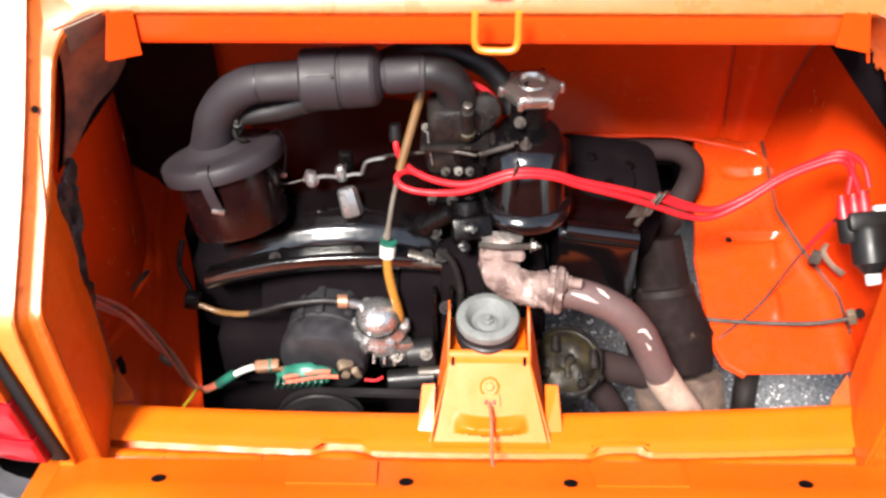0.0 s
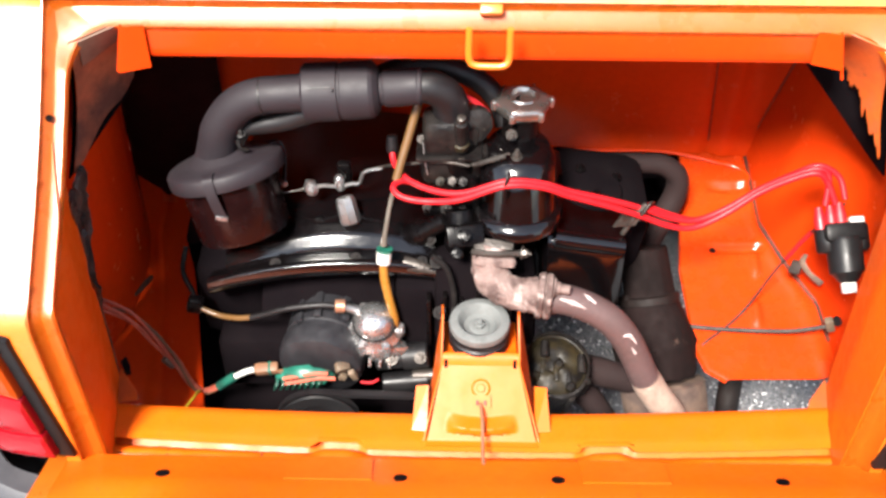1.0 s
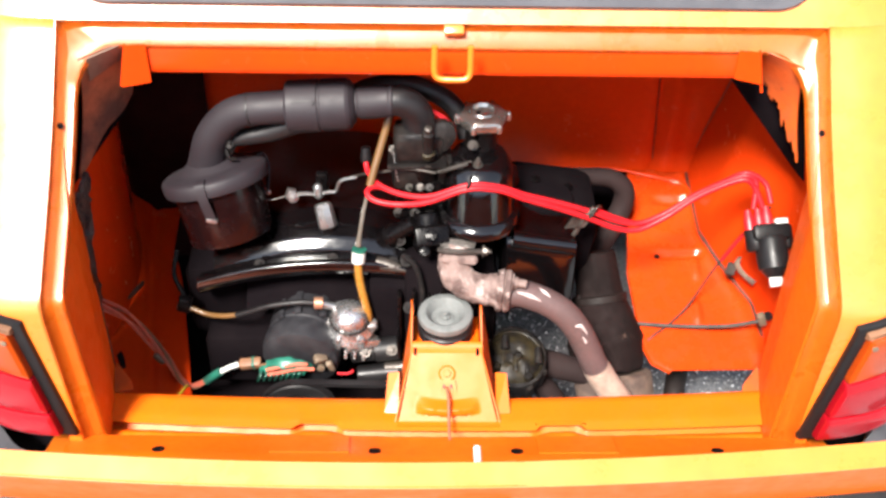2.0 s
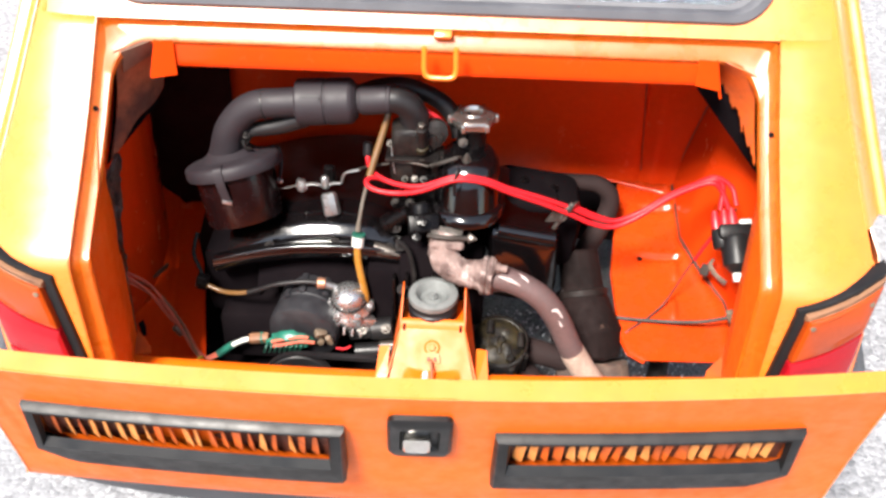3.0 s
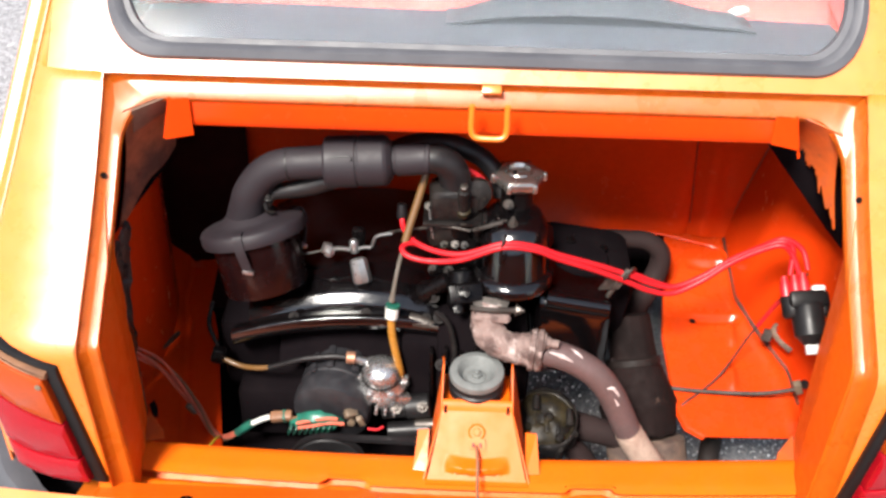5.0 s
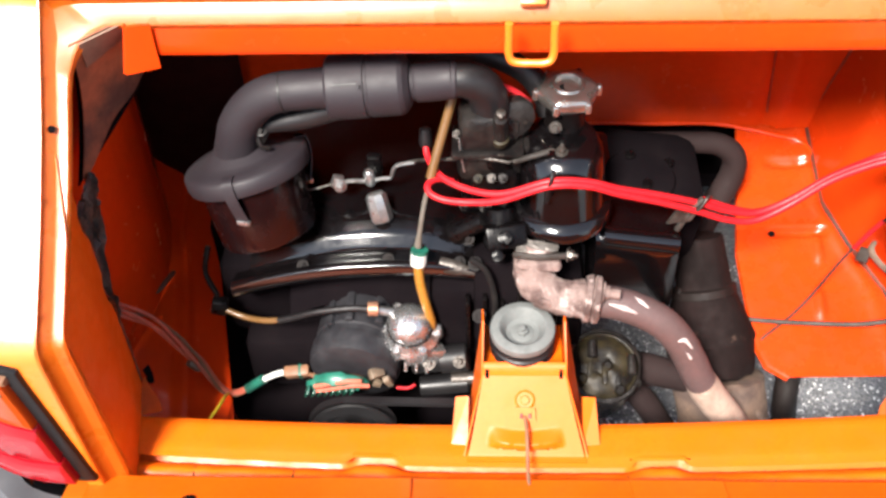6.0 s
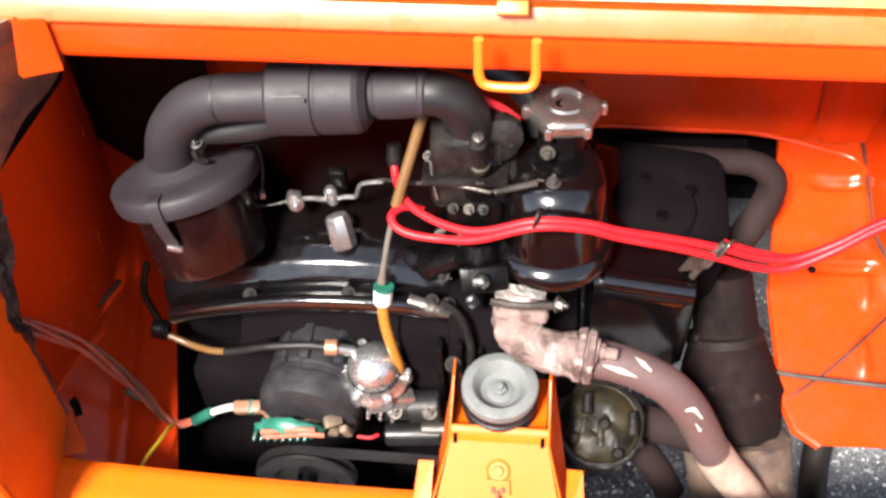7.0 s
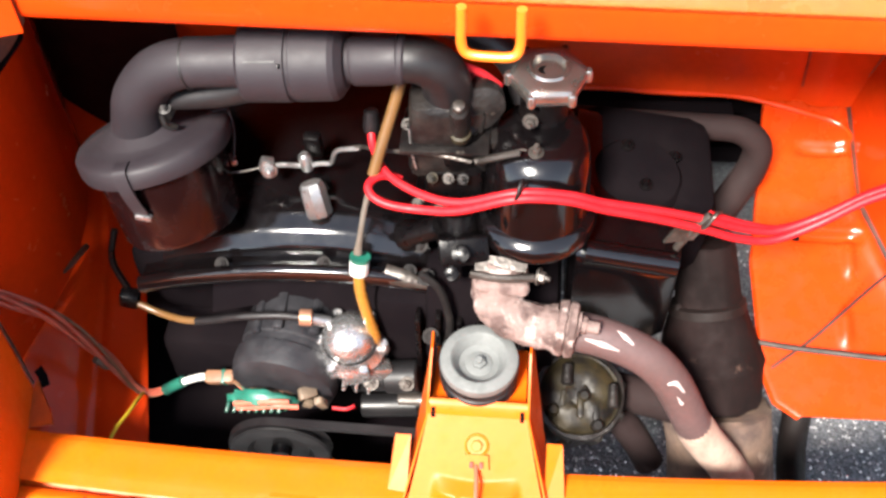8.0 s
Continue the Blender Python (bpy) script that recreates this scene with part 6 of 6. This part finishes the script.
plate(b, [q0 + V(-0.012, 0, 0) + fn * 0.0045, q1 + V(-0.013, 0, 0) + fn * 0.0045, q1 + V(0.013, 0, 0) + fn * 0.0045, q0 + V(0.012, 0, 0) + fn * 0.0045], 0.003)
part("strap_lug", b, bracket_paint, tower)
for dx in (-0.005, 0.005):
    b = B()
    a0, a1 = q0.lerp(q1, 0.45), q0.lerp(q1, 0.85)
    plate(b, [a0 + V(dx - 0.0018, 0, 0) + fn * 0.0082, a1 + V(dx - 0.0018, 0, 0) + fn * 0.0082, a1 + V(dx + 0.0018, 0, 0) + fn * 0.0082, a0 + V(dx + 0.0018, 0, 0) + fn * 0.0082], 0.0005)
    part("lug_slot", b, seam, tower)

mount = thing("engine_mount", "grey zinc washer on a black rubber engine mount", "engine mount", (0.0085, 0.095, 0.413))
mc, ma = V(0.0085, 0.096, 0.413), V(0.0, -0.05, 1).normalized()
b = B()
lathe(b, [(0.030, 0.0), (0.038, 0.002), (0.0400, 0.008), (0.0365, 0.012), (0.0375, 0.015), (0.0405, 0.018), (0.0405, 0.023), (0.0375, 0.0255), (0.0402, 0.028), (0.0395, 0.0305), (0.030, 0.0305)], mc, ma, 40)
part("rubber_buffer", b, duct_soft, mount, "ringed black rubber buffer")
b = B()
lathe(b, [(0.034, 0.033), (0.0395, 0.035), (0.0405, 0.040), (0.0395, 0.045), (0.037, 0.047), (0.029, 0.0475), (0.0265, 0.0455), (0.0205, 0.036), (0.012, 0.033), (0.001, 0.033)], mc, ma, 44)
part("washer_cup", b, zinc, mount, "dished grey zinc washer")
b = B()
hexbolt(b, mc + ma * 0.032, ma, 0.0075, 0.008)
lathe(b, [(0.014, 0.031), (0.014, 0.034), (0.012, 0.035)], mc, ma, 24)
part("centre_bolt", b, zinc, mount)

strap = thing("lid_check_cable", "thin brown cable tying the lid to the bracket", "cable", (0.013, -0.1, 0.38))
b = B()
e = lid_point(-0.03, 0.58, 0.003)
tube(b, [q1.lerp(q0, 0.3) + fn * 0.004, V(0.013, -0.018, 0.388), V(0.0135, -0.06, 0.376), V(0.014, -0.12, 0.385), e], 0.0022, 8, 6)
part("cable", b, tan, strap)
b = B()
box(b, e, (0.016, 0.008, 0.010), rot(-25), 0.002)
part("cable_end", b, castgrey, strap)

# ---- ignition ----
coil = thing("ignition_coil", "black ignition coil with red boots and white plugs", "ignition coil", (0.515, 0.22, 0.46))
cd = V(-0.11, 0.72, 0.70).normalized()
cb = V(0.500, 0.158, 0.486)
cs = V(1, 0.15, 0) - cd * V(1, 0.15, 0).dot(cd)
cs.normalize()
b = B()
lathe(b, [(0.009, -0.008), (0.012, -0.007), (0.0200, 0.004), (0.0230, 0.006), (0.0240, 0.048), (0.0215, 0.054)], cb, cd, 28)
coil_body = part("coil_body", b, trim, coil)
b = B()
box(b, cb + cd * 0.060, (0.058, 0.034, 0.026), Matrix((cs, cd.cross(cs), cd)).transposed(), 0.007)
part("coil_head", b, trim, coil)
for off, r in ((-0.020, 0.0155), (0.028, 0.0105)):
    b = B()
    lathe(b, [(r * 0.8, 0.034), (r, 0.038), (r, 0.066), (r * 0.85, 0.070)], cb + cs * off - cd.cross(cs) * -0.006, cd, 22)
    part("coil_tower", b, trim, coil)
for off, dp in ((-0.029, 0.0), (-0.014, 0.003), (-0.002, 0.010)):
    b = B()
    lathe(b, [(0.0080, 0.066), (0.0082, 0.080), (0.0062, 0.088), (0.0048, 0.096)], cb + cs * off + V(0, 0, dp * 0.5), cd, 16)
    part("cable_boot", b, redboot, coil, "red rubber cable boot")
b = B()
box(b, cb + cd * 0.072 + cs * 0.018 + V(0, -0.006, 0.006), (0.020, 0.012, 0.014), Matrix((cs, cd.cross(cs), cd)).transposed(), 0.003)
part("plug", b, white, coil, "white plug")
b = B()
box(b, cb - cd * 0.014, (0.019, 0.010, 0.016), Matrix((cs, cd.cross(cs), cd)).transposed(), 0.002)
part("terminal_tag", b, white, coil, "white terminal tag")
b = B()
lathe(b, [(0.0045, -0.002), (0.0045, 0.001)], cb - cd * 0.014 - cd.cross(cs) * -0.006, cd.cross(cs), 12)
part("tag_eye", b, castgrey, coil)
b = B()
plate(b, [cb + cd * 0.02 + V(-0.02, 0.03, -0.01), cb + cd * 0.02 + V(0.04, 0.034, -0.01), cb + cd * 0.06 + V(0.04, 0.034, -0.01), cb + cd * 0.06 + V(-0.02, 0.03, -0.01)], 0.003)
part("coil_bracket", b, castgrey, coil)

leads = thing("spark_plug_leads", "bright red silicone spark plug leads", "cables", (0.1, 0.18, 0.55))
run = [(-0.015, 0.165, 0.615), (0.039, 0.162, 0.637), (0.085, 0.170, 0.628), (0.121, 0.180, 0.608), (0.175, 0.196, 0.582), (0.225, 0.210, 0.556), (0.265, 0.221, 0.532), (0.303, 0.230, 0.520), (0.345, 0.241, 0.533), (0.387, 0.250, 0.560), (0.425, 0.250, 0.583), (0.455, 0.247, 0.598), (0.472, 0.244, 0.588), (0.4700, 0.2235, 0.5545)]
b = B()
tube(b, [(-0.111, 0.256, 0.618), (-0.107, 0.238, 0.607), (-0.090, 0.205, 0.606), (-0.055, 0.180, 0.607), *run], 0.0042, 12, 6)
part("lead", b, redcable, leads)
b = B()
run2 = [(x - 0.002, y - 0.006, z - 0.005 + 0.004 * math.sin(i * 0.8)) for i, (x, y, z) in enumerate(run[:-1])] + [(0.484, 0.224, 0.556)]
tube(b, [(-0.076, 0.205, 0.597), (-0.088, 0.206, 0.601), (-0.099, 0.200, 0.605), (-0.106, 0.189, 0.605), (-0.101, 0.178, 0.602), (-0.084, 0.171, 0.599), (-0.055, 0.168, 0.598), *run2], 0.0042, 12, 6)
part("lead", b, redcable, leads)
b = B()
tube(b, [V(*p) + V(0.004, 0.007, -0.003 + 0.003 * math.cos(i)) for i, p in enumerate(run[5:-2])] + [V(0.487, 0.247, 0.585), V(0.496, 0.228, 0.562)], 0.0040, 12, 6)
part("lead", b, redcable, leads)
b = B()
lathe(b, [(0.0075, 0), (0.0085, 0.006), (0.0075, 0.022), (0.005, 0.024)], (-0.1105, 0.254, 0.612), (0.0, 0.35, 1), 14)
part("rubber_cap", b, duct_soft, leads, "black rubber lead cap")
b = B()
tube(b, [(0.036, 0.166, 0.60), (0.036, 0.158, 0.625), (0.038, 0.1545, 0.642), (0.041, 0.162, 0.650), (0.043, 0.172, 0.642)], 0.003, 8, 6, 0.6)
part("lead_clip", b, duct_soft, leads)
b = B()
tube(b, [(0.215, 0.215, 0.545), (0.222, 0.200, 0.555), (0.232, 0.206, 0.569), (0.238, 0.216, 0.560)], 0.003, 8, 6, 0.6)
part("lead_clip", b, castgrey, leads)

# ---- wiring ----
w = thing("earth_cable", "dusty grey cable lying across the side shelf", "cable", (0.4, 0.22, 0.33))
b = B()
tube(b, [(0.235, 0.262, 0.335), (0.262, 0.252, 0.318), (0.30, 0.238, 0.312), (0.35, 0.228, 0.313), (0.418, 0.219, 0.318), (0.47, 0.208, 0.330), (0.513, 0.200, 0.348)], 0.0033, 10, 6)
part("cable", b, dustycable, w)
b = B()
box(b, (0.517, 0.20, 0.352), (0.012, 0.012, 0.022), rot(0, -20), 0.002)
part("cable_lug", b, cream, w)
b = B()
lathe(b, [(0.0075, 0), (0.0075, 0.003)], (0.526, 0.198, 0.362), (-0.8, -0.6, 0.1), 14)
part("cable_grommet", b, duct_soft, w, "black rubber grommet")
b = B()
plate(b, [(0.47, 0.285, 0.376), (0.482, 0.275, 0.38), (0.486, 0.28, 0.40), (0.474, 0.29, 0.396)], 0.004)
part("cable_tab", b, castgrey, w)
b = B()
tube(b, [(0.492, 0.292, 0.405), (0.486, 0.282, 0.398), (0.496, 0.268, 0.388), (0.512, 0.255, 0.380)], [0.004, 0.006, 0.005, 0.006], 10, 5, 0.45)
part("rusty_clip", b, tanrust, w)
w = thing("coil_wire", "thin dark wire with a red sleeve to the coil", "wire", (0.42, 0.25, 0.3))
b = B()
tube(b, [(0.497, 0.228, 0.555), (0.478, 0.245, 0.500), (0.462, 0.258, 0.450), (0.442, 0.262, 0.400), (0.415, 0.258, 0.334), (0.385, 0.236, 0.313), (0.345, 0.208, 0.300), (0.315, 0.195, 0.262)], 0.0016, 8, 6)
part("wire", b, greywire, w)
b = B()
tube(b, [(0.473, 0.249, 0.486), (0.465, 0.256, 0.46), (0.452, 0.260, 0.425)], 0.0030, 8, 6)
part("red_sleeve", b, redboot, w)
w = thing("wiring_loom", "bundle of brown alternator wires with taped joints", "wiring", (-0.45, 0.17, 0.25))
loom = [(-0.56, 0.165, 0.47), (-0.545, 0.155, 0.435), (-0.515, 0.158, 0.410), (-0.480, 0.160, 0.385), (-0.455, 0.160, 0.345), (-0.432, 0.155, 0.305), (-0.413, 0.150, 0.262), (-0.398, 0.148, 0.246), (-0.384, 0.148, 0.248), (-0.368, 0.148, 0.260)]
for k, (m, r) in enumerate(((brownwire, 0.0030), (brownwire, 0.0026), (tan, 0.0021), (brownwire, 0.0025))):
    b = B()
    tube(b, [V(*p) + V(0.002 * math.sin(i * 1.3 + k), (0.006 if i < 6 else 0.003) * math.cos(i * 0.9 + k * 1.7), (0.006 if i < 6 else 0.003) * math.sin(i * 0.9 + k * 1.7) + 0.002 * k * (1 if i < 6 else 0)) for i, p in enumerate(loom)], r, 8, 6)
    part("wire", b, m, w)
b = B()
tube(b, [(-0.371, 0.147, 0.258), (-0.358, 0.147, 0.270), (-0.345, 0.147, 0.281)], 0.0068, 10, 4)
part("green_tape", b, green, w)
b = B()
tube(b, [(-0.344, 0.147, 0.281), (-0.328, 0.147, 0.291), (-0.314, 0.147, 0.297)], 0.0045, 10, 4)
part("white_sleeve", b, white, w)
b = B()
box(b, (-0.295, 0.144, 0.302), (0.036, 0.016, 0.016), rot(20, -8, 0), 0.004)
part("connector_block", b, tan, w, "tan connector block with a green band")
b = B()
box(b, (-0.290, 0.144, 0.3025), (0.006, 0.0172, 0.0172), rot(20, -8, 0), 0.003)
part("green_band", b, green, w)
b = B()
box(b, (-0.438, 0.152, 0.305), (0.022, 0.012, 0.012), rot(20, 55, 0), 0.003)
part("splice", b, cream, w)
for k in range(3):
    b = B()
    tube(b, [(-0.278, 0.138, 0.304), (-0.255, 0.118, 0.318 + 0.006 * k), (-0.225, 0.105, 0.338 + 0.003 * k), (-0.195, 0.106, 0.345)], 0.0022, 8, 6)
    part("tail_wire", b, (brownwire, green, tan)[k], w)
b = B()
tube(b, [(-0.155, 0.10, 0.326), (-0.140, 0.10, 0.325), (-0.13, 0.102, 0.330)], 0.002, 8, 4)
part("tail_wire", b, redboot, w)
b = B()
tube(b, [(-0.400, 0.148, 0.247), (-0.399, 0.130, 0.264), (-0.401, 0.105, 0.276), (-0.407, 0.078, 0.284), (-0.411, 0.050, 0.286)], 0.0021, 8, 6)
part("yellow_wire", b, yellowwire, w)
